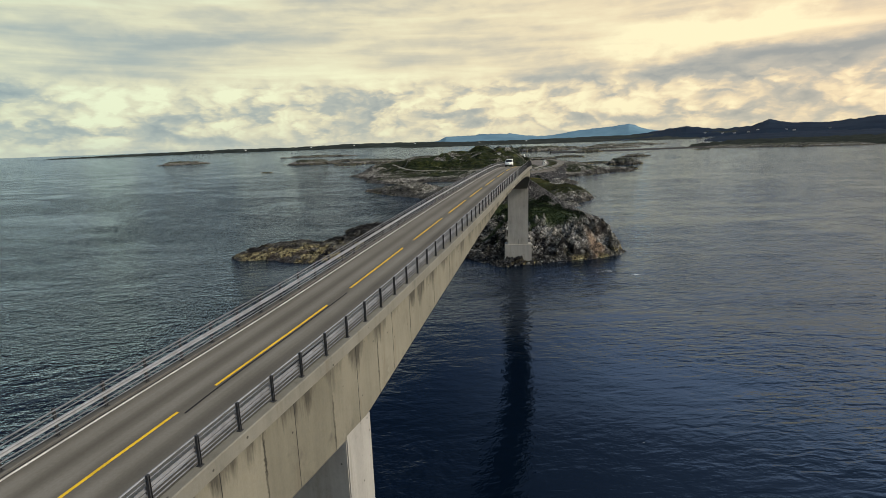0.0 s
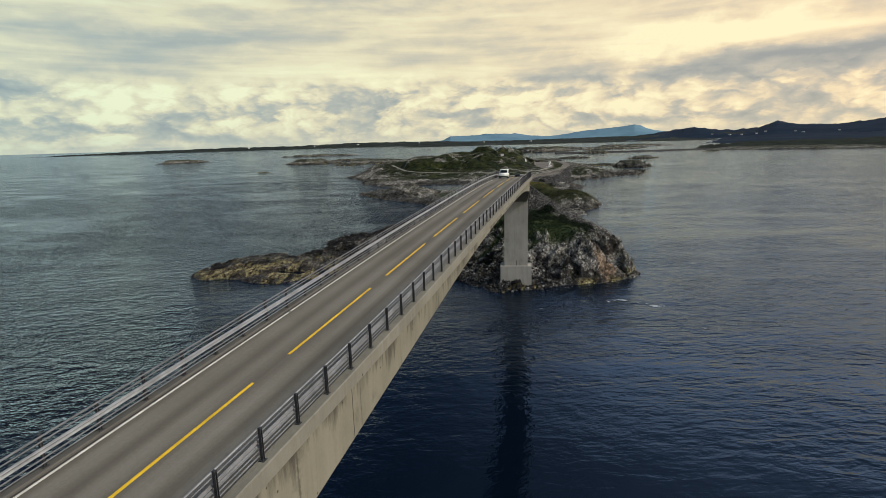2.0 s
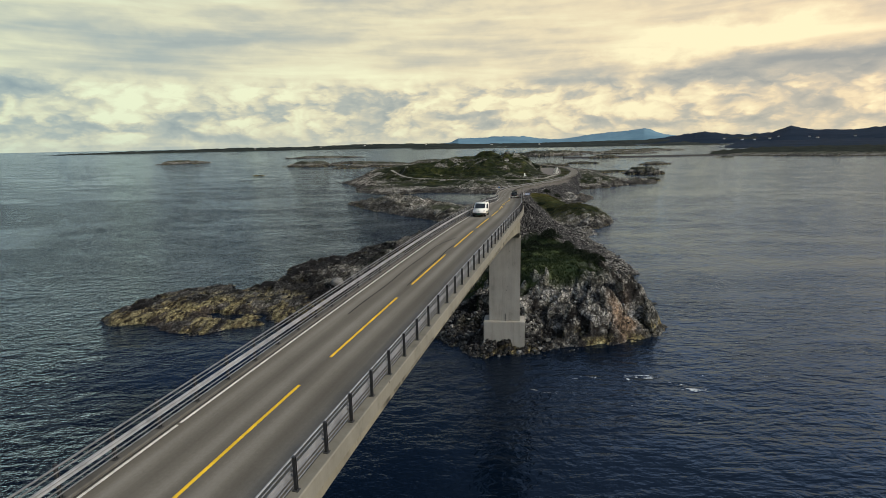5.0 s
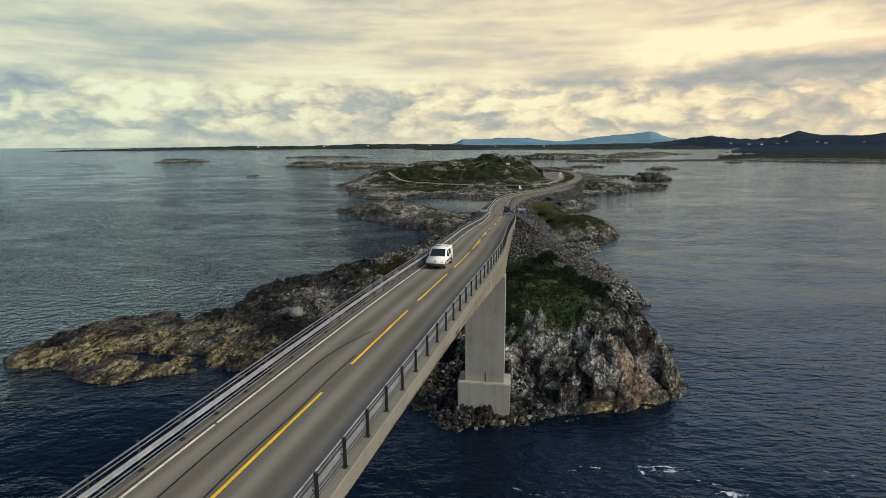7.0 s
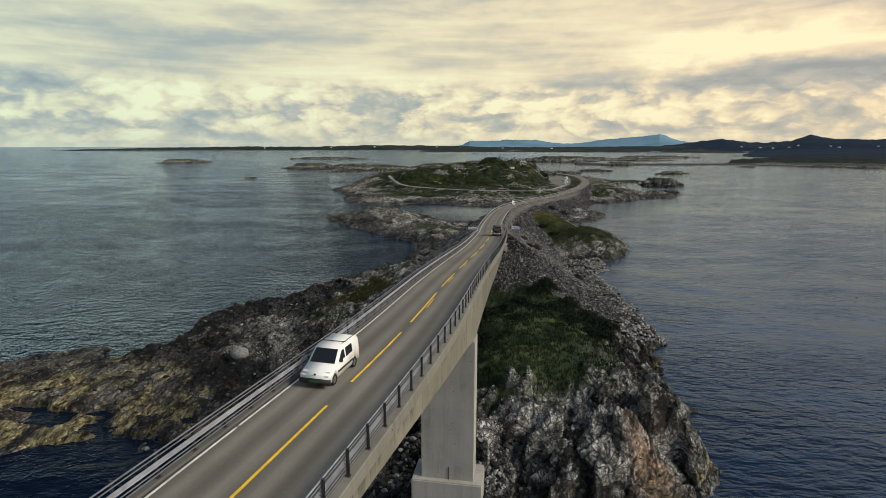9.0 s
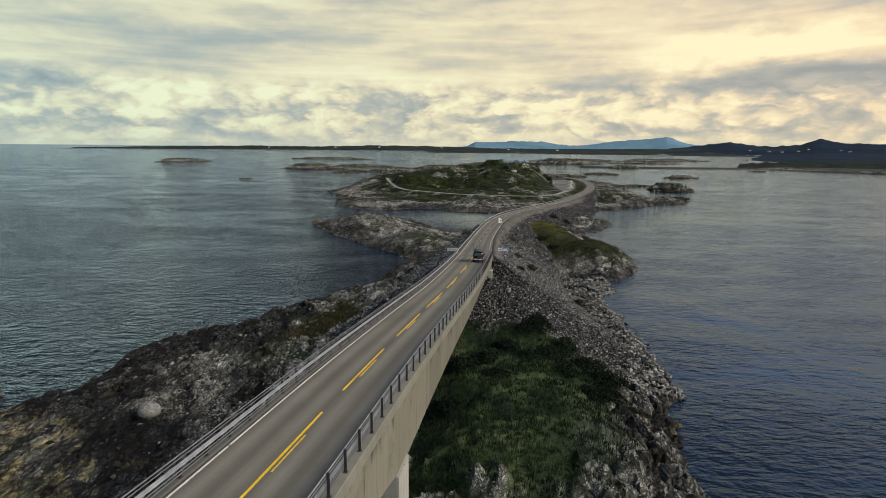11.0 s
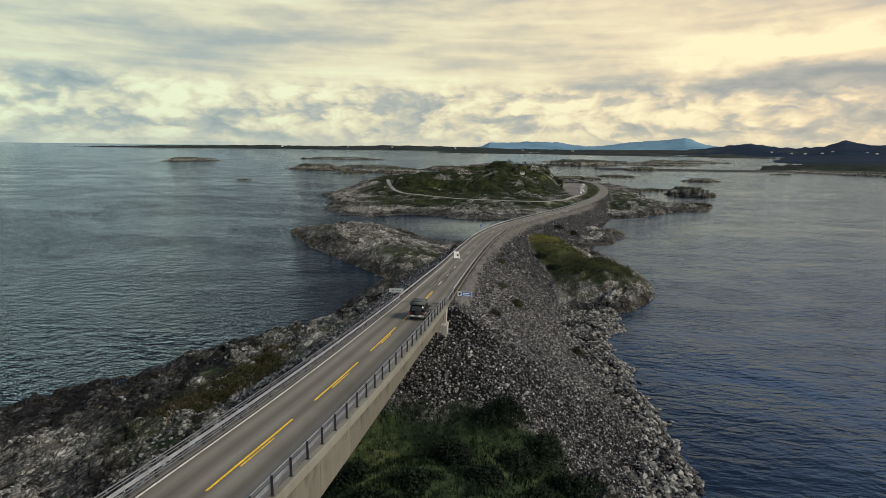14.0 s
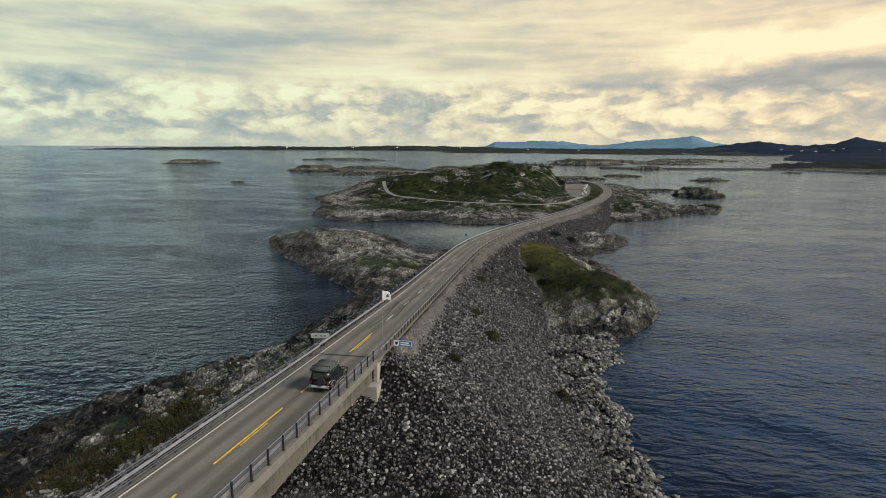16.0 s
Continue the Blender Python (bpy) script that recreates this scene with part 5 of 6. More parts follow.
def build_suv():
    car = tagged(new("off_road_car"), "dark four-wheel-drive car with a rooftop tent and rear spare wheel", "car")
    half, tumble, belt = 0.93, 0.17, 1.05
    low = [(-2.28, 0.48), (-2.32, 0.75), (-2.30, 1.06), (0.98, 1.08), (2.15, 1.00), (2.30, 0.86), (2.32, 0.52), (1.98, 0.42), (1.85, 0.72), (1.55, 0.86), (1.2, 0.72), (1.08, 0.42), (-0.98, 0.42), (-1.1, 0.72), (-1.45, 0.86), (-1.8, 0.72), (-1.92, 0.44)]
    part("body", shell(low, half, 0, belt, 0.03), CAR_DARK, car, "dark lower body with flared arches")
    cab = [(-2.28, 1.03), (-2.12, 1.80), (-1.95, 1.86), (0.15, 1.86), (0.32, 1.80), (1.0, 1.05)]
    part("cabin", shell(cab, half - 0.02, tumble, belt, 0.03), CAR_DARK, car)
    h = half - 0.02
    for s in (-1, 1):
        for pane in ([(-2.02, 1.16), (-1.93, 1.72), (-1.15, 1.72), (-1.15, 1.16)], [(-1.05, 1.16), (-1.05, 1.72), (-0.25, 1.72), (-0.25, 1.16)], [(-0.15, 1.16), (-0.15, 1.72), (0.25, 1.72), (0.75, 1.16)]):
            part("side_window", side_pane(pane, h, tumble, belt, s), GLASS, car)
        part("wheel_arch", side_pane([(-1.95, 0.5), (-1.85, 0.8), (-1.45, 0.97), (-1.05, 0.8), (-0.95, 0.5), (-1.1, 0.72), (-1.45, 0.86), (-1.8, 0.72)], half, 0, belt, s, 0.05), CAR_GREY, car)
        part("wheel_arch", side_pane([(1.05, 0.5), (1.15, 0.8), (1.55, 0.97), (1.9, 0.8), (2.0, 0.5), (1.85, 0.72), (1.55, 0.86), (1.2, 0.72)], half, 0, belt, s, 0.05), CAR_GREY, car)
        part("side_sill", side_pane([(-0.95, 0.40), (-0.95, 0.52), (1.05, 0.52), (1.05, 0.40)], half, 0, belt, s, 0.06), CAR_GREY, car)
        part("tail_light", box(bmesh.new(), s * 0.80 - 0.08, s * 0.80 + 0.08, -2.36, -2.30, 0.80, 1.06, 0.01), RED_LAMP, car)
        part("headlight", box(bmesh.new(), s * 0.66 - 0.14, s * 0.66 + 0.14, 2.27, 2.34, 0.74, 0.92, 0.02), CLEAR_LAMP, car)
        part("mirror", box(bmesh.new(), s * 1.02 - 0.10, s * 1.02 + 0.10, 0.62, 0.72, 1.10, 1.30, 0.03), BLACK_PLASTIC, car)
        part("number_plate", box(bmesh.new(), s * 0.42 - 0.24, s * 0.42 + 0.24, -2.50, -2.455, 0.56, 0.72, 0.01), PLATE, car, "pale rectangle on the rear bumper")
    part("rear_window", end_pane(-2.255, 1.18, 0.66, -2.14, 1.74, 0.62, -1), GLASS, car)
    part("windscreen", end_pane(0.96, 1.12, 0.76, 0.36, 1.78, 0.66, 1), GLASS, car)
    part("rear_bumper", box(bmesh.new(), -0.93, 0.93, -2.46, -2.28, 0.46, 0.70, 0.03), CAR_GREY, car)
    part("front_bumper", box(bmesh.new(), -0.92, 0.92, 2.26, 2.42, 0.42, 0.68, 0.03), CAR_GREY, car)
    for x, y in ((-0.80, -1.45), (0.80, -1.45), (-0.80, 1.55), (0.80, 1.55)):
        wheel(car, x, y, 0.39, 0.25)
    spare = wheel(car, 0.22, -2.46, 0.38, 0.24, "spare_wheel")
    spare.location = (0.22, -2.46, 1.08)
    spare.rotation_euler = (0, 0, -math.pi / 2)
    part("wheel_cover", tube(bmesh.new(), (0.22, -2.60, 1.08), (0.22, -2.52, 1.08), 0.30, None, 20), BLACK_PLASTIC, car, "black spare wheel cover")
    rack = part("roof_rack", box(bmesh.new(), -0.70, 0.70, -2.05, 0.30, 1.89, 1.93, 0.01), BLACK_PLASTIC, car)
    tent = part("roof_tent", shell([(-2.50, 1.95), (-2.52, 2.16), (-2.40, 2.24), (-0.05, 2.30), (0.05, 2.22), (0.05, 1.95)], 0.80, 0, 9, 0.04), CANVAS, car, "folded grey-green rooftop tent")
    for y in (-1.9, -0.5):
        part("strap", box(bmesh.new(), -0.82, 0.82, y - 0.02, y + 0.02, 1.94, 2.315, 0.005), BLACK_PLASTIC, tent)
    part("rack_box", box(bmesh.new(), -0.62, 0.62, 0.12, 0.42, 1.93, 2.10, 0.03), CAR_WHITE, car, "pale bar at the front of the rack")
    part("awning", tube(bmesh.new(), (0.86, -2.2, 2.02), (0.86, 0.1, 2.02), 0.08, None, 10), CANVAS, car)
    return car


def build_van(label):
    car = tagged(new("delivery_van"), label, "van")
    half, tumble, belt = 0.86, 0.13, 0.98
    side = [(-2.03, 0.34), (-2.06, 0.95), (-1.98, 1.60), (-1.85, 1.76), (-1.5, 1.80), (0.10, 1.78), (0.42, 1.70), (1.16, 1.06), (1.30, 0.99), (1.95, 0.80), (2.06, 0.66), (2.06, 0.40), (1.95, 0.28),
            (1.72, 0.28), (1.66, 0.52), (1.40, 0.66), (1.12, 0.52), (1.04, 0.28), (-0.96, 0.28), (-1.04, 0.52), (-1.32, 0.66), (-1.60, 0.52), (-1.68, 0.30)]
    part("body", shell(side, half, tumble, belt, 0.035), CAR_WHITE, car, "white painted van body with a short sloping bonnet")
    part("windscreen", end_pane(1.14, 1.09, 0.73, 0.47, 1.67, 0.64, 1), GLASS, car)
    part("front_bumper", shell([(1.90, 0.24), (2.12, 0.26), (2.14, 0.50), (2.06, 0.56), (1.9, 0.56)], 0.87, 0, 9, 0.03), BLACK_PLASTIC, car, "black plastic bumper")
    part("number_plate", box(bmesh.new(), -0.26, 0.26, 2.13, 2.16, 0.34, 0.45, 0.008), GREEN_PLATE, car, "green plate on the bumper")
    part("badge", box(bmesh.new(), -0.06, 0.06, 2.00, 2.05, 0.70, 0.80, 0.01), BLACK_PLASTIC, car)
    for s in (-1, 1):
        part("side_window", side_pane([(0.02, 1.08), (0.06, 1.58), (0.34, 1.58), (0.86, 1.10)], half, tumble, belt, s), GLASS, car)
        part("side_window", side_pane([(-1.0, 1.10), (-1.0, 1.58), (-0.12, 1.58), (-0.12, 1.08)], half, tumble, belt, s), GLASS, car)
        part("side_strip", side_pane([(-1.0, 0.56), (-1.0, 0.66), (1.0, 0.66), (1.0, 0.56)], half, 0, belt, s, 0.03), BLACK_PLASTIC, car)
        part("headlight", end_pane(2.05, 0.68, 0.12, 1.78, 0.86, 0.12, 1, 0.02), CLEAR_LAMP, car).location = (s * 0.66, 0, 0)
        part("tail_light", box(bmesh.new(), s * 0.80 - 0.05, s * 0.80 + 0.05, -2.08, -2.02, 0.7, 1.2, 0.01), RED_LAMP, car)
        part("mirror", box(bmesh.new(), s * 0.97 - 0.09, s * 0.97 + 0.09, 0.72, 0.82, 1.06, 1.26, 0.03), BLACK_PLASTIC, car)
        part("roof_bar", tube(bmesh.new(), (s * 0.66, -1.75, 1.84), (s * 0.66, -0.1, 1.84), 0.025, None, 6), BLACK_PLASTIC, car)
    part("rear_window", end_pane(-2.04, 1.08, 0.66, -1.985, 1.58, 0.6, -1), GLASS, car)
    part("roof_bar", tube(bmesh.new(), (-0.72, -0.35, 1.84), (0.72, -0.35, 1.84), 0.025, None, 6), BLACK_PLASTIC, car)
    for x, y in ((-0.76, -1.32), (0.76, -1.32), (-0.76, 1.38), (0.76, 1.38)):
        wheel(car, x, y, 0.31, 0.20)
    return car


SUV = build_suv()
SUV.matrix_world = road_pose(218.6, 1.55, 0.022)
VAN = build_van("white delivery van with black bumpers on the oncoming lane")
VAN.matrix_world = road_pose(128.5, -1.55, 0.022, True)

# ---- signs and the flag ----
BLUE = plain("blue_sign_face", (0.02, 0.13, 0.42), 0.4, 0.0, 0.15, 2.0)
SIGN_WHITE = plain("white_sign_face", (0.86, 0.86, 0.84), 0.45, 0.0, 0.1, 2.0)
SIGN_BACK = plain("bare_aluminium", (0.50, 0.52, 0.47), 0.5, 0.0, 0.2, 2.0)
SHIELD_RED = plain("dark_red_shield", (0.075, 0.012, 0.014), 0.5, 0.0, 0.15, 4.0)


def board(name, w, h, face, back, label, category, legs, drop):
    """A flat road sign on two thin posts; its face looks along -y."""
    sign = tagged(new(name), label, category)
    part("panel", box(bmesh.new(), -w / 2, w / 2, -0.02, 0.02, -h / 2, h / 2, 0.008), back, sign)
    if face:
        part("face", box(bmesh.new(), -w / 2 + 0.03, w / 2 - 0.03, -0.028, -0.021, -h / 2 + 0.03, h / 2 - 0.03), face, sign)
    for x in legs:
        part("post", tube(bmesh.new(), (x, 0.06, -drop), (x, 0.06, h / 2 - 0.05), 0.04), STEEL, sign)
        part("clamp", box(bmesh.new(), x - 0.07, x + 0.07, 0.021, 0.10, -0.06, 0.06, 0.008), STEEL, sign)
    return sign


sign = board("district_sign", 2.65, 0.86, BLUE, SIGN_WHITE, "blue and white road sign with a shield beside the abutment", "road sign", (-0.95, 0.95), 8.5)
part("shield_field", box(bmesh.new(), -1.30, -0.50, -0.034, -0.0285, -0.40, 0.40), SIGN_WHITE, sign)
bm = bmesh.new()
pts = [(-1.10, 0.24), (-0.70, 0.24), (-0.70, -0.05), (-0.90, -0.28), (-1.10, -0.05)]
front = [bm.verts.new((x, -0.040, z)) for x, z in pts]
rear = [bm.verts.new((x, -0.0345, z)) for x, z in pts]
bm.faces.new(front), bm.faces.new(rear[::-1])
for i in range(5):
    bm.faces.new((front[i], rear[i], rear[(i + 1) % 5], front[(i + 1) % 5]))
bmesh.ops.recalc_face_normals(bm, faces=bm.faces)
part("shield", bm, SHIELD_RED, sign)
for z, x0, x1 in ((0.15, -0.30, 0.95), (-0.17, -0.30, 1.15)):
    part("writing_bar", box(bmesh.new(), x0, x1, -0.034, -0.0285, z - 0.09, z + 0.09), SIGN_WHITE, sign)
sign.matrix_world = pose(36.4, 228.4, 23.0, 0, 0, -6) @ Matrix.Scale(0.76, 4)
other = board("district_sign", 2.2, 0.62, None, SIGN_BACK, "bare grey back of a road sign on the embankment", "road sign", (-0.7, 0.7), 5.5)
for x in (-0.5, 0.1, 0.6):
    part("rib", box(bmesh.new(), x - 0.14, x + 0.14, -0.045, -0.021, -0.09, 0.06, 0.006), STEEL, other)
other.matrix_world = pose(26.0, 231.9, 22.2, 0, 0, 2)
small = board("roadside_sign", 0.75, 0.75, BLUE, SIGN_WHITE, "small blue square road sign beside the embankment road", "road sign", (0.0,), 3.6)
small.matrix_world = pose(37.6, 346.3, 15.4, 0, 0, -20)


def build_flag():
    pole = tagged(new("flagpole"), "slender pole with a small white flag at the bridge end", "flag")
    part("pole", tube(bmesh.new(), (0, 0, 0), (0, 0, 7.9), 0.034, 0.018), BEAM_STEEL, pole)
    part("bracket", box(bmesh.new(), -0.26, 0.10, -0.10, 0.10, -0.02, 0.22, 0.01), STEEL, pole)
    bm = bmesh.new()
    nx, nz = 12, 9
    rows = []
    for j in range(nz):
        rows.append([bm.verts.new((0.05 + 0.98 * i / (nx - 1), 0.16 * math.sin(i * 0.8 + j * 0.35) * i / nx, 7.85 - 1.0 * j / (nz - 1) * (1 - 0.22 * i / nx) - 0.34 * (i / nx) ** 1.3 + 0.04 * math.sin(i * 1.1))) for i in range(nx)])
    for j in range(nz - 1):
        for i in range(nx - 1):
            bm.faces.new((rows[j][i], rows[j][i + 1], rows[j + 1][i + 1], rows[j + 1][i])).smooth = True
    bmesh.ops.solidify(bm, geom=list(bm.faces), thickness=0.012)
    cloth = part("cloth", bm, SIGN_WHITE, pole, "white cloth with a dark emblem")
    bm = bmesh.new()
    tube(bm, (0.64, -0.17, 7.24), (0.64, 0.18, 7.24), 0.19, None, 3)
    part("emblem", bm, BLACK_PLASTIC, cloth)
    return pole


FLAG = build_flag()
FLAG.matrix_world = pose(35.0, 224.6, 22.1, 0, 0, 48)

# ---- cars on the car park ----
for i, (x, y, turn) in enumerate(((114, 590, 60), (119, 608, 62), (121, 624, 60), (125, 648, 66), (129, 664, 70), (134, 690, 68))):
    c = copy_thing(VAN, pose(x, y, 6.66, 0, 0, turn))
    tagged(c, "white van parked on the gravel car park", group="parked vans")

# ---- small things on the ground ----
def pebble(seed, squash=0.7):
    """An angular stone of about one metre, from a jittered icosahedron."""
    rng = np.random.RandomState(seed)
    bm = bmesh.new()
    bmesh.ops.create_icosphere(bm, subdivisions=1, radius=0.5)
    v = np.array([p.co[:] for p in bm.verts])
    f = np.array([[p.index for p in q.verts] for q in bm.faces])
    bm.free()
    v = v * rng.uniform(0.55, 1.3, (len(v), 1)) * np.array([1.0, rng.uniform(0.6, 0.95), rng.uniform(0.5, 0.85) * squash / 0.7])
    return v, f


def scatter(name, places, sizes, mat, label, category, sink=0.25, seed=3):
    """Many loose stones as one piece of stuff."""
    rng = np.random.RandomState(seed)
    kinds = [pebble(50 + i) for i in range(14)]
    allv, allf, base = [], [], 0
    for (x, y, z), size in zip(places, sizes):
        v, f = kinds[rng.randint(14)]
        a, b = rng.uniform(0, 2 * math.pi), rng.uniform(-0.5, 0.5)
        ca, sa, cb, sb = math.cos(a), math.sin(a), math.cos(b), math.sin(b)
        turn = np.array([[ca, -sa * cb, sa * sb], [sa, ca * cb, -ca * sb], [0, sb, cb]])
        allv.append(v @ turn.T * size + (x, y, z + size * (0.32 - sink)))
        allf.append(f + base)
        base += len(v)
    me = bpy.data.meshes.new(name)
    v, f = np.concatenate(allv), np.concatenate(allf)
    me.from_pydata(v.tolist(), [], f.tolist())
    me.materials.append(mat)
    return tagged(new(name, me), label, category, kind="stuff")


def sample(n, x0, x1, y0, y1, test, seed):
    """Random places in a field that pass a test on the ground there."""
    rng = np.random.RandomState(seed)
    x, y = rng.uniform(x0, x1, n), rng.uniform(y0, y1, n)
    h, masks = land_height(x, y)
    ok = test(x, y, h, masks)
    return np.stack([x, y, h], 1)[ok], rng


def off_road(x, y):
    return np.abs(x - centre(y)[0]) > 5.2


def dark_stone_look(k, s):
    r = k.n("ShaderNodeNewGeometry").outputs["Random Per Island"]
    fine = k.noise(here(k), 3.0, 6.0, 0.65)
    base = k.ramp(r, [(0.0, (0.010, 0.010, 0.011)), (0.6, (0.034, 0.034, 0.034)), (0.9, (0.11, 0.11, 0.105)), (1.0, (0.26, 0.26, 0.25))])
    put(k, s, color=k.mix(1.0, base, k.ramp(fine, [(0.3, 0.5), (0.7, 1.3)]), "MULTIPLY"), rough=0.8, normal=bump(k, fine, 0.6, 0.08), spec=0.12)


def pale_stone_look(k, s):
    r = k.n("ShaderNodeNewGeometry").outputs["Random Per Island"]
    fine = k.noise(here(k), 3.0, 6.0, 0.65)
    base = k.ramp(r, [(0.0, (0.045, 0.043, 0.038)), (0.5, (0.13, 0.127, 0.112)), (1.0, (0.34, 0.33, 0.295))])
    put(k, s, color=k.mix(1.0, base, k.ramp(fine, [(0.3, 0.5), (0.7, 1.3)]), "MULTIPLY"), rough=0.85, normal=bump(k, fine, 0.6, 0.08), spec=0.12)


PALE_STONE = material("pale_block_stone", pale_stone_look)
SHORE_STONE = material("wet_shore_stone", dark_stone_look)
# the 300 stones of the slope beside the abutment lie singly
near, rng = sample(1500, 37, 58, 212, 246, lambda x, y, h, m: (m["rubble"] > 0.7) & (h > 1) & off_road(x, y), 21)
near = near[:300]
STONES = []
for i in range(10):
    v, f = pebble(120 + i)
    me = mesh("stone", v, f)
    me.materials.append(LOOSE_STONE)
    STONES.append(me)
for i, (x, y, z) in enumerate(near):
    ob = new("stone", STONES[i % 10])
    ob.parent = ground
    size = 0.34 + 0.42 * rng.rand() ** 2
    ob.matrix_local = Matrix.Translation((x, y, z + size * 0.12)) @ Euler((rng.uniform(-0.5, 0.5), rng.uniform(-0.5, 0.5), rng.uniform(0, 6.3))).to_matrix().to_4x4() @ Matrix.Scale(size, 4)

right, rng = sample(60000, 20, 75, 196, 300, lambda x, y, h, m: (m["rubble"] > 0.5) & (h > -0.3) & (off_road(x, y) | (y < 226)), 31)
low = right[right[:, 2] < 1.7]
scatter("shore_rocks", low[::3], 0.5 + 0.9 * np.random.RandomState(8).rand(len(low[::3])), PALE_STONE, "large pale blocks along the water's edge below the slope", "rocks", 0.2, 9)
scatter("rubble", right, 0.20 + 0.34 * rng.rand(len(right)) ** 1.8 + 0.5 * np.clip(2.2 - right[:, 2], 0, 1.6) * rng.rand(len(right)), STONE, "dumped grey blasted rock on the embankment slope", "rubble")
left, rng = sample(14000, -25, 28, 215, 345, lambda x, y, h, m: (m["rubble"] > 0.5) & (h > -0.3) & (x < centre(y)[0] - 5.2), 32)
scatter("rubble", left, 0.30 + 0.6 * rng.rand(len(left)) ** 2, STONE, "dumped grey blasted rock on the sea side of the embankment", "rubble")
away, rng = sample(9000, 30, 112, 300, 500, lambda x, y, h, m: (m["rubble"] > 0.5) & (h > -0.3) & off_road(x, y), 33)
scatter("rubble", away, 0.4 + 0.8 * rng.rand(len(away)) ** 2, STONE, "dumped grey rock along the far embankment", "rubble")
shore, rng = sample(26000, -80, 75, 150, 300, lambda x, y, h, m: (m["rubble"] < 0.4) & (m["grass"] < 0.4) & (h > -0.25) & (h < 4.5) & (np.random.RandomState(5).rand(len(x)) < np.where((x < -30) & (y < 200), 0.05, 0.13)), 34)
scatter("shore_rocks", shore, 0.30 + 1.1 * rng.rand(len(shore)) ** 3, SHORE_STONE, "broken dark and pale rocks strewn along the shore", "rocks", 0.34)
foot, rng = sample(2500, 4, 32, 148, 172, lambda x, y, h, m: (h > -0.3) & (h < 7), 35)
scatter("shore_rocks", foot, 0.4 + 1.0 * rng.rand(len(foot)) ** 2, SHORE_STONE, "blocky grey rocks heaped round the pier footing", "rocks", 0.2)


blocky, rng = sample(16000, -32, 20, 184, 285, lambda x, y, h, m: (h > 0.8) & (m["wet"] < 0.5) & (m["weed"] < 0.3) & (x < centre(y)[0] - 5.5) & (fbm(x, y, 0.08, 4) > 0.44), 36)
scatter("shore_rocks", blocky, 0.25 + 0.7 * rng.rand(len(blocky)) ** 2.2, PALE_STONE, "pale weathered blocks strewn over the slope beside the bridge", "rocks", 0.3, 12)


def build_boulder(x, y, w, h, label):
    bm = bmesh.new()
    bmesh.ops.create_icosphere(bm, subdivisions=4, radius=1.0)
    for v in bm.verts:
        n = noise.fractal(v.co * 1.3 + Vector((3, 1, 7)), 0.7, 2.0, 4)
        v.co = Vector((v.co.x * w / 2, v.co.y * w * 0.42, v.co.z * h / 2)) * (1 + 0.05 * n)
    for f in bm.faces:
        f.smooth = True
    z = float(land_height(np.array([x]), np.array([y]))[0][0])
    ob = tagged(part("boulder", bm, material("boulder_rock", far_look((0.10, 0.10, 0.098), (0.27, 0.265, 0.25), 1.6))), label, "boulder")
    ob.location = (x, y, z + h * 0.44)


build_boulder(-19.3, 196.2, 3.4, 2.5, "large rounded pale grey boulder resting on the shore rock")


def blades(name, places, rng, low, high, mat, label, category, per=6, spread=0.35):
    """Grass tufts: each a few bent, pointed blades."""
    verts, faces = [], []
    for x, y, z in places:
        for _ in range(per):
            a = rng.uniform(0, 2 * math.pi)
            h = rng.uniform(low, high)
            w = 0.03 + 0.04 * rng.rand()
            bx, by = x + rng.uniform(-spread, spread), y + rng.uniform(-spread, spread)
            dx, dy = math.cos(a), math.sin(a)
            lean = rng.uniform(0.1, 0.55) * h
            n = len(verts)
            verts += [(bx - dy * w, by + dx * w, z - 0.12), (bx + dy * w, by - dx * w, z - 0.12), (bx + dx * lean * 0.4 + dy * w * 0.7, by + dy * lean * 0.4 - dx * w * 0.7, z + h * 0.6), (bx + dx * lean, by + dy * lean, z + h)]
            faces += [(n, n + 1, n + 2), (n, n + 2, n + 3)]
    return tagged(part(name, mesh(name, verts, faces), mat), label, category, kind="stuff")


GRASS = material("heath_grass", leaf_look((0.008, 0.014, 0.007), (0.038, 0.056, 0.023)))
OLIVE = material("olive_heath_grass", leaf_look((0.028, 0.030, 0.013), (0.115, 0.115, 0.046)))
STRAW = material("pale_grass", leaf_look((0.06, 0.066, 0.020), (0.20, 0.18, 0.06)))
HEATH = material("brown_heath", leaf_look((0.028, 0.025, 0.013), (0.085, 0.070, 0.036)))
SHRUB = material("dark_shrub_leaves", leaf_look((0.006, 0.011, 0.008), (0.024, 0.034, 0.018)))
DRY = material("dry_shrub_leaves", leaf_look((0.020, 0.022, 0.012), (0.065, 0.062, 0.034)))
SEA_BRUSH = material("olive_brown_brush_leaves", leaf_look((0.022, 0.024, 0.010), (0.085, 0.082, 0.034)))
BARK = plain("shrub_bark", (0.05, 0.04, 0.03), 0.9, 0.0, 0.3, 4.0)
turf, rng = sample(15000, 6, 66, 150, 226, lambda x, y, h, m: m["grass"] > 0.45, 41)
blades("grass", turf, rng, 0.25, 0.65, GRASS, "dark green heath grass over the skerry's top", "grass")
turf, rng = sample(1300, 6, 66, 150, 226, lambda x, y, h, m: (m["grass"] > 0.3) & (fbm(x, y, 0.1, 4) > 0.54), 42)
blades("grass", turf, rng, 0.2, 0.42, OLIVE, "straw-coloured grass tips among the heath", "grass", 4)
turf, rng = sample(9000, 44, 98, 296, 392, lambda x, y, h, m: (m["grass"] > 0.45) & (m["lawn"] < 0.4), 43)
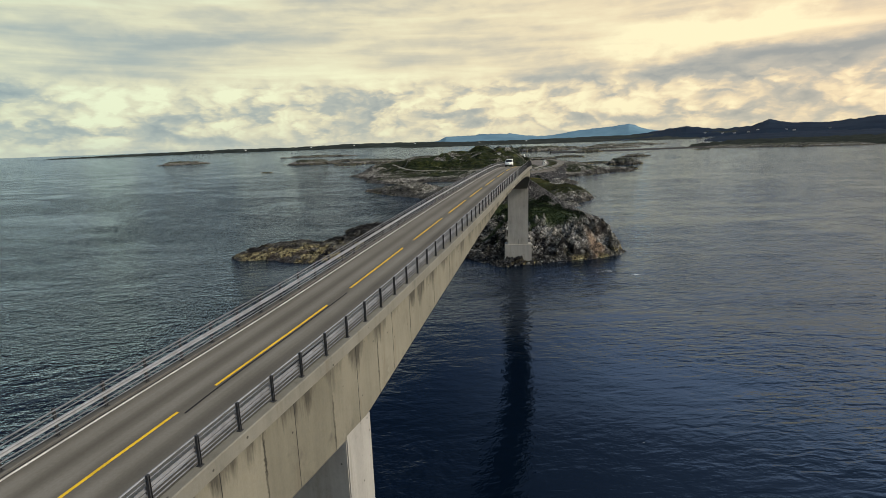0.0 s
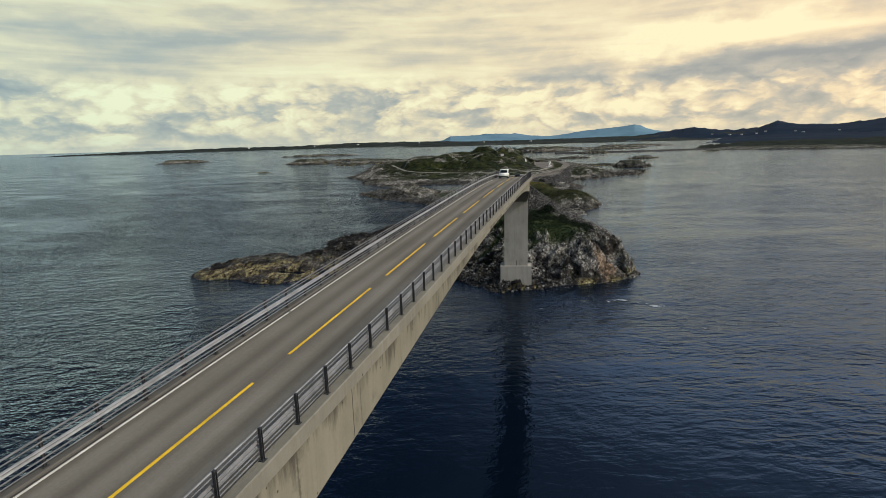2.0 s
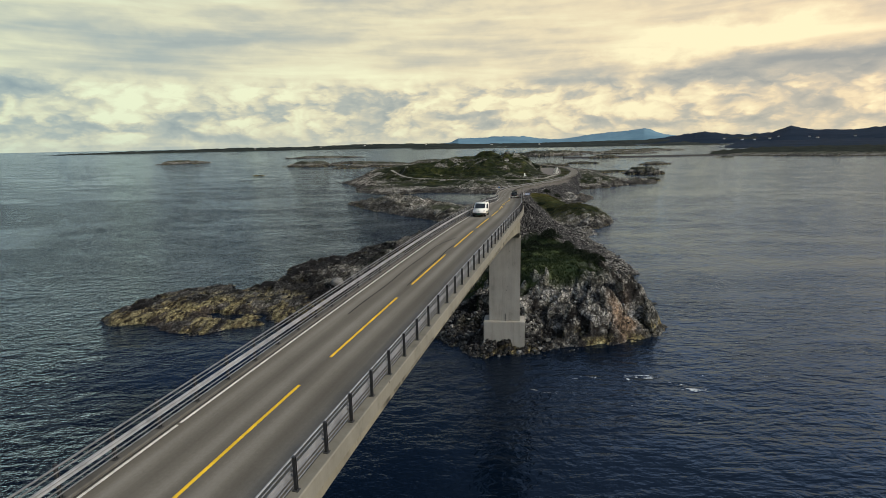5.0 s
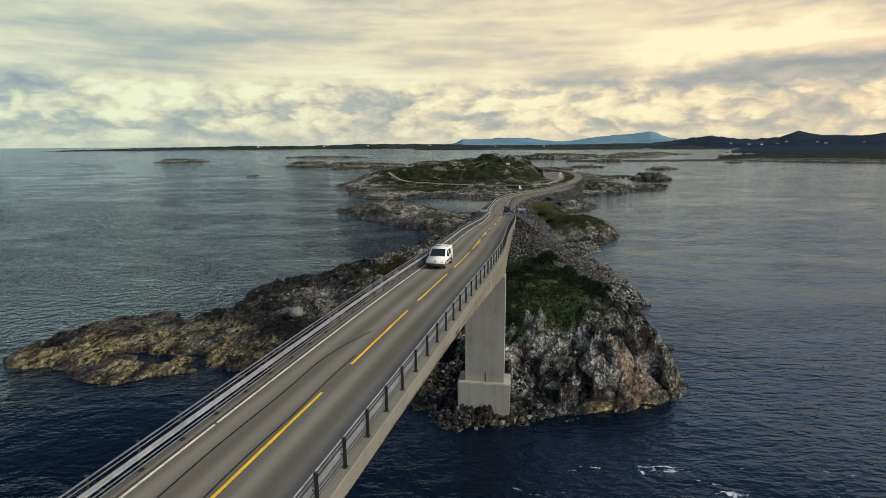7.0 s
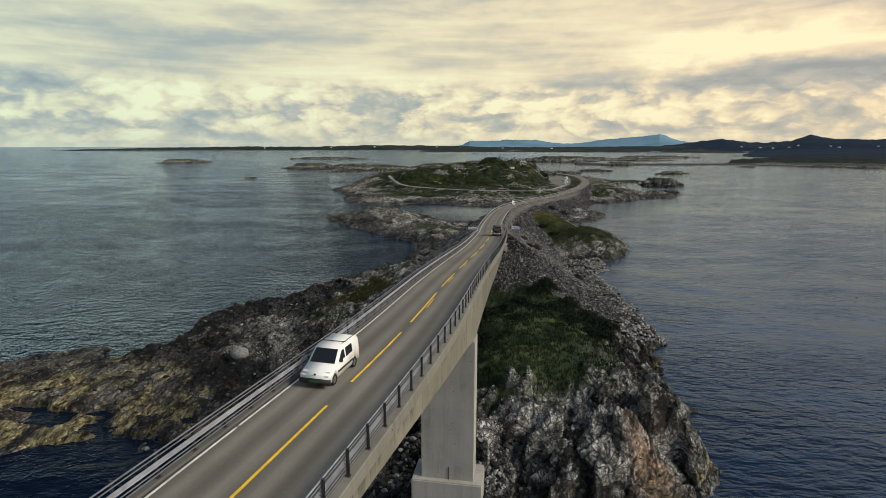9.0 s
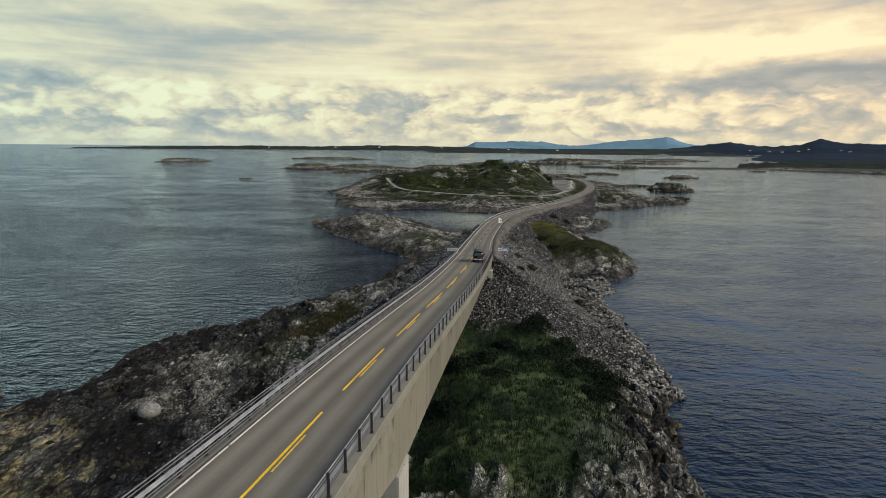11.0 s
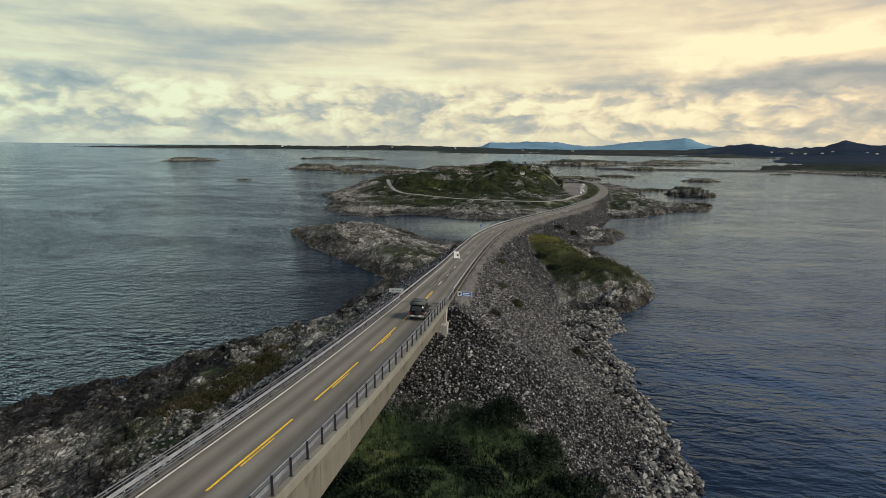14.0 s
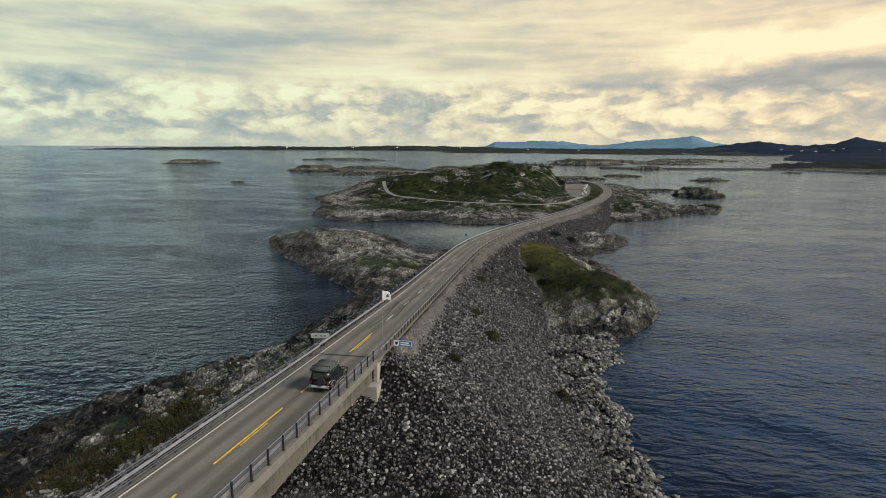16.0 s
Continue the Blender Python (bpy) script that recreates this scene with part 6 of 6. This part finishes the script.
blades("grass", turf, rng, 0.25, 0.6, OLIVE, "olive heath grass on the knoll beside the road", "grass", 5, 0.45)
turf, rng = sample(11000, 44, 84, 322, 384, lambda x, y, h, m: (m["grass"] > 0.3) & (m["lawn"] > 0.35), 44)
blades("grass", turf, rng, 0.2, 0.5, STRAW, "bright yellow-green grass on the knoll's back", "grass", 5, 0.45)
turf, rng = sample(5000, -14, 14, 214, 262, lambda x, y, h, m: (h > 2.2) & (np.hypot((x + 4) / 6 - (y - 236) * 0.05, (y - 238) / 15) < 1), 45)
blades("grass", turf, rng, 0.3, 0.8, HEATH, "brown-green brush on the slope beside the bridge", "grass", 6, 0.4)


def build_shrub(x, y, wide, tall, mat, seed, label, count=900):
    rng = np.random.RandomState(seed)
    z = float(land_height(np.array([x]), np.array([y]))[0][0])
    shrub = tagged(new("shrub"), label, "shrub")
    shrub.location = (x, y, z - 0.15)
    bm = bmesh.new()
    tips = []
    for i in range(9):
        a, r = rng.uniform(0, 6.28), wide * 0.5 * math.sqrt(rng.rand())
        tip = Vector((r * math.cos(a), r * math.sin(a) * 0.8, tall * rng.uniform(0.55, 0.95) * (1 - 0.45 * (r / (wide * 0.5)) ** 2)))
        tube(bm, (0.15 * tip.x, 0.15 * tip.y, 0), tip, 0.05, 0.015, 5)
        tips.append(tip)
    part("stems", bm, BARK, shrub)
    verts, faces = [], []
    for _ in range(count):
        t = tips[rng.randint(len(tips))]
        a, r = rng.uniform(0, 6.28), wide * 0.5 * math.sqrt(rng.rand())
        lobe = 0.75 + 0.25 * math.sin(3 * a + seed) + 0.15 * math.sin(7 * a)
        c = np.array([r * lobe * math.cos(a), 0.85 * r * lobe * math.sin(a), tall * (1 - (r / (wide * 0.5)) ** 2) ** 0.6 * rng.uniform(0.35, 1.05)]) + rng.normal(0, 0.12, 3)
        c[2] = max(0.05, c[2])
        u = rng.normal(0, 1, 3)
        u /= np.linalg.norm(u)
        v = np.cross(u, rng.normal(0, 1, 3))
        v /= np.linalg.norm(v)
        s = rng.uniform(0.09, 0.22)
        n = len(verts)
        verts += [tuple(c - u * s), tuple(c + v * s * 0.5), tuple(c + u * s), tuple(c - v * s * 0.5)]
        faces.append((n, n + 1, n + 2, n + 3))
    part("foliage", mesh("foliage", verts, faces), mat, shrub)


for i, (x, y, w, h) in enumerate(((42.0, 216, 7.5, 3.0), (46.8, 214, 7.5, 2.8), (36.0, 209, 6.0, 2.0), (49.5, 208, 7.5, 2.2), (43.5, 210, 7, 2.2), (52, 203, 7, 2.4), (50.5, 199, 6, 2.0), (45, 203, 7.5, 1.9), (39.5, 205, 6.0, 1.5), (33, 203, 6, 2.0), (29, 199, 6, 1.8), (54, 197, 5.5, 1.4), (48, 196, 6.5, 1.4), (25.5, 206, 6, 2.2), (34, 196, 5, 1.3), (27, 188, 5, 1.5))):
    build_shrub(x, y, w, h, SHRUB, 60 + i, "low dark green shrub at the foot of the rubble slope", 3200)
for i, (x, y, w, h) in enumerate(((-1.5, 241, 6.5, 1.9), (-2.4, 236, 6.0, 1.7), (-3.0, 231, 5.5, 1.6), (-3.4, 226, 5.0, 1.4), (-0.6, 246, 5.0, 1.7), (-4.2, 239, 4.6, 1.3), (0.6, 250, 4.0, 1.4))):
    build_shrub(x, y, w, h, SEA_BRUSH, 180 + i, "olive-brown brush on the rubble beside the bridge", 2400)
for i, (x, y, w, h) in enumerate(((58, 257.4, 4.2, 1.7), (46.2, 264, 4.0, 1.6), (43.0, 272, 2.6, 1.1), (43.5, 296, 3.0, 1.3), (41, 241, 2.2, 0.9))):
    build_shrub(x, y, w, h, DRY, 80 + i, "dry brown-green shrub growing out of the rubble slope", 1200)
for i, (x, y, w, h) in enumerate(((58, 332, 6, 1.5), (62, 326, 6, 1.5), (34, 372, 8, 2.6), (28, 364, 7, 2.2), (72, 396, 7, 2.2), (80, 404, 7, 2.2))):
    build_shrub(x, y, w, h, SHRUB, 100 + i, "dark shrub on the knoll beside the road", 1500)

# low windswept trees along the island's ridge
for i, (x, y, w, h) in enumerate(((62, 700, 9, 4.0), (70, 704, 11, 5.0), (78, 702, 9, 4.2), (86, 708, 10, 4.6), (93, 704, 9, 4.2), (100, 700, 10, 4.4), (107, 690, 8, 3.6), (110, 676, 8, 3.2), (64, 655, 7, 2.6), (96, 668, 8, 2.8), (40, 690, 8, 2.6))):
    build_shrub(x, y, w, h, SHRUB, 140 + i, "dark windswept thicket on the island's ridge", 1100)

# heath and scrub over the far island's hill
for n, mat, seed, test in ((2600, SHRUB, 46, 0.58), (4200, HEATH, 47, 0.44)):
    turf, rng = sample(n * 2, -70, 140, 540, 740, lambda x, y, h, m: (m["grass"] > 0.4) & (h > 4) & (m["path"] < 0.1) & (fbm(x + seed * 9, y, 0.06, 4) > test) & (near_line(x, y, FOOTPATH)[0] > 3), seed)
    blades("scrub", turf, rng, 0.3, 1.0, mat, "dark heather and scrub on the far island's hill", "scrub", 5, 1.1)

# ---- the far causeway and scattered houses ----
def build_causeway():
    bm = bmesh.new()
    path = [(262, 1275), (300, 1262), (420, 1258), (520, 1268), (640, 1282), (700, 1290)]
    rings = []
    for i, (x, y) in enumerate(path):
        rings.append([bm.verts.new((x, y + o, z)) for o, z in ((-11, -1), (-4, 3.2), (4, 3.2), (11, -1))])
    for a, b in zip(rings, rings[1:]):
        for i in range(3):
            bm.faces.new((a[i], b[i], b[i + 1], a[i + 1]))
    bmesh.ops.recalc_face_normals(bm, faces=bm.faces)
    tagged(part("causeway", bm, STONE), "low stone causeway across the far sound", "causeway", kind="structure")


build_causeway()
WALL_PAINT = plain("white_house_paint", (0.74, 0.73, 0.70), 0.7, 0.0, 0.15, 0.4)
ROOF_TILE = plain("dark_roof", (0.055, 0.05, 0.048), 0.8, 0.0, 0.3, 0.5)
HOUSE_GLASS = plain("house_window", (0.02, 0.025, 0.03), 0.2, 0.0, 0.1, 1.0)


def build_house():
    house = tagged(new("house"), "small white house with a dark pitched roof", "house", group="houses on the far shore")
    part("wall", box(bmesh.new(), -5, 5, -4, 4, -2, 4.2), WALL_PAINT, house)
    bm = bmesh.new()
    a = [bm.verts.new(p) for p in ((-5.5, -4.6, 4.0), (-5.5, 4.6, 4.0), (-5.5, 0, 7.4))]
    b = [bm.verts.new(p) for p in ((5.5, -4.6, 4.0), (5.5, 4.6, 4.0), (5.5, 0, 7.4))]
    bm.faces.new(a), bm.faces.new(b[::-1])
    for i in range(3):
        bm.faces.new((a[i], b[i], b[(i + 1) % 3], a[(i + 1) % 3]))
    bmesh.ops.recalc_face_normals(bm, faces=bm.faces)
    roof = part("roof", bm, ROOF_TILE, house)
    part("chimney", box(bmesh.new(), 1, 2, -0.6, 0.4, 6, 8.2), ROOF_TILE, roof)
    for x in (-3, 0, 3):
        part("window", box(bmesh.new(), x - 0.6, x + 0.6, -4.05, -3.98, 1.2, 2.8), HOUSE_GLASS, house)
    return house


bpy.context.view_layer.update()
GRAPH = bpy.context.evaluated_depsgraph_get()


def drop(x, y):
    """Height of what lies under a place."""
    hit, place, *_ = scene.ray_cast(GRAPH, Vector((x, y, 900)), Vector((0, 0, -1)))
    return place.z if hit else 0.0


HOUSE = build_house()
spots = [(30.2, 3450), (30.9, 3500), (33.2, 3480), (33.8, 3420), (36.4, 3500), (29.0, 3420), (-9.5, 3500), (-14.0, 3500), (-20.5, 3480), (-3.0, 3500), (4.0, 3480), (9.0, 3450), (26.5, 3500), (28.0, 3450)]
for i, (az, r) in enumerate(spots):
    x, y = EYE.x + r * math.sin(radians(az)), EYE.y + r * math.cos(radians(az))
    big = 1.1
    m = Matrix.Translation((x, y, drop(x, y) - 0.3)) @ Matrix.Rotation(radians(37 * i), 4, "Z") @ Matrix.Scale(big, 4)
    if i:
        c = copy_thing(HOUSE, m)
        c.scale = (big, big, big)
    else:
        HOUSE.matrix_world = m

cabin = copy_thing(HOUSE, Matrix.Translation((72, 657, drop(72, 657) - 0.2)) @ Matrix.Rotation(radians(20), 4, "Z"))
cabin.scale = (0.42, 0.42, 0.42)
tagged(cabin, "tiny white cabin on the far island's heath")
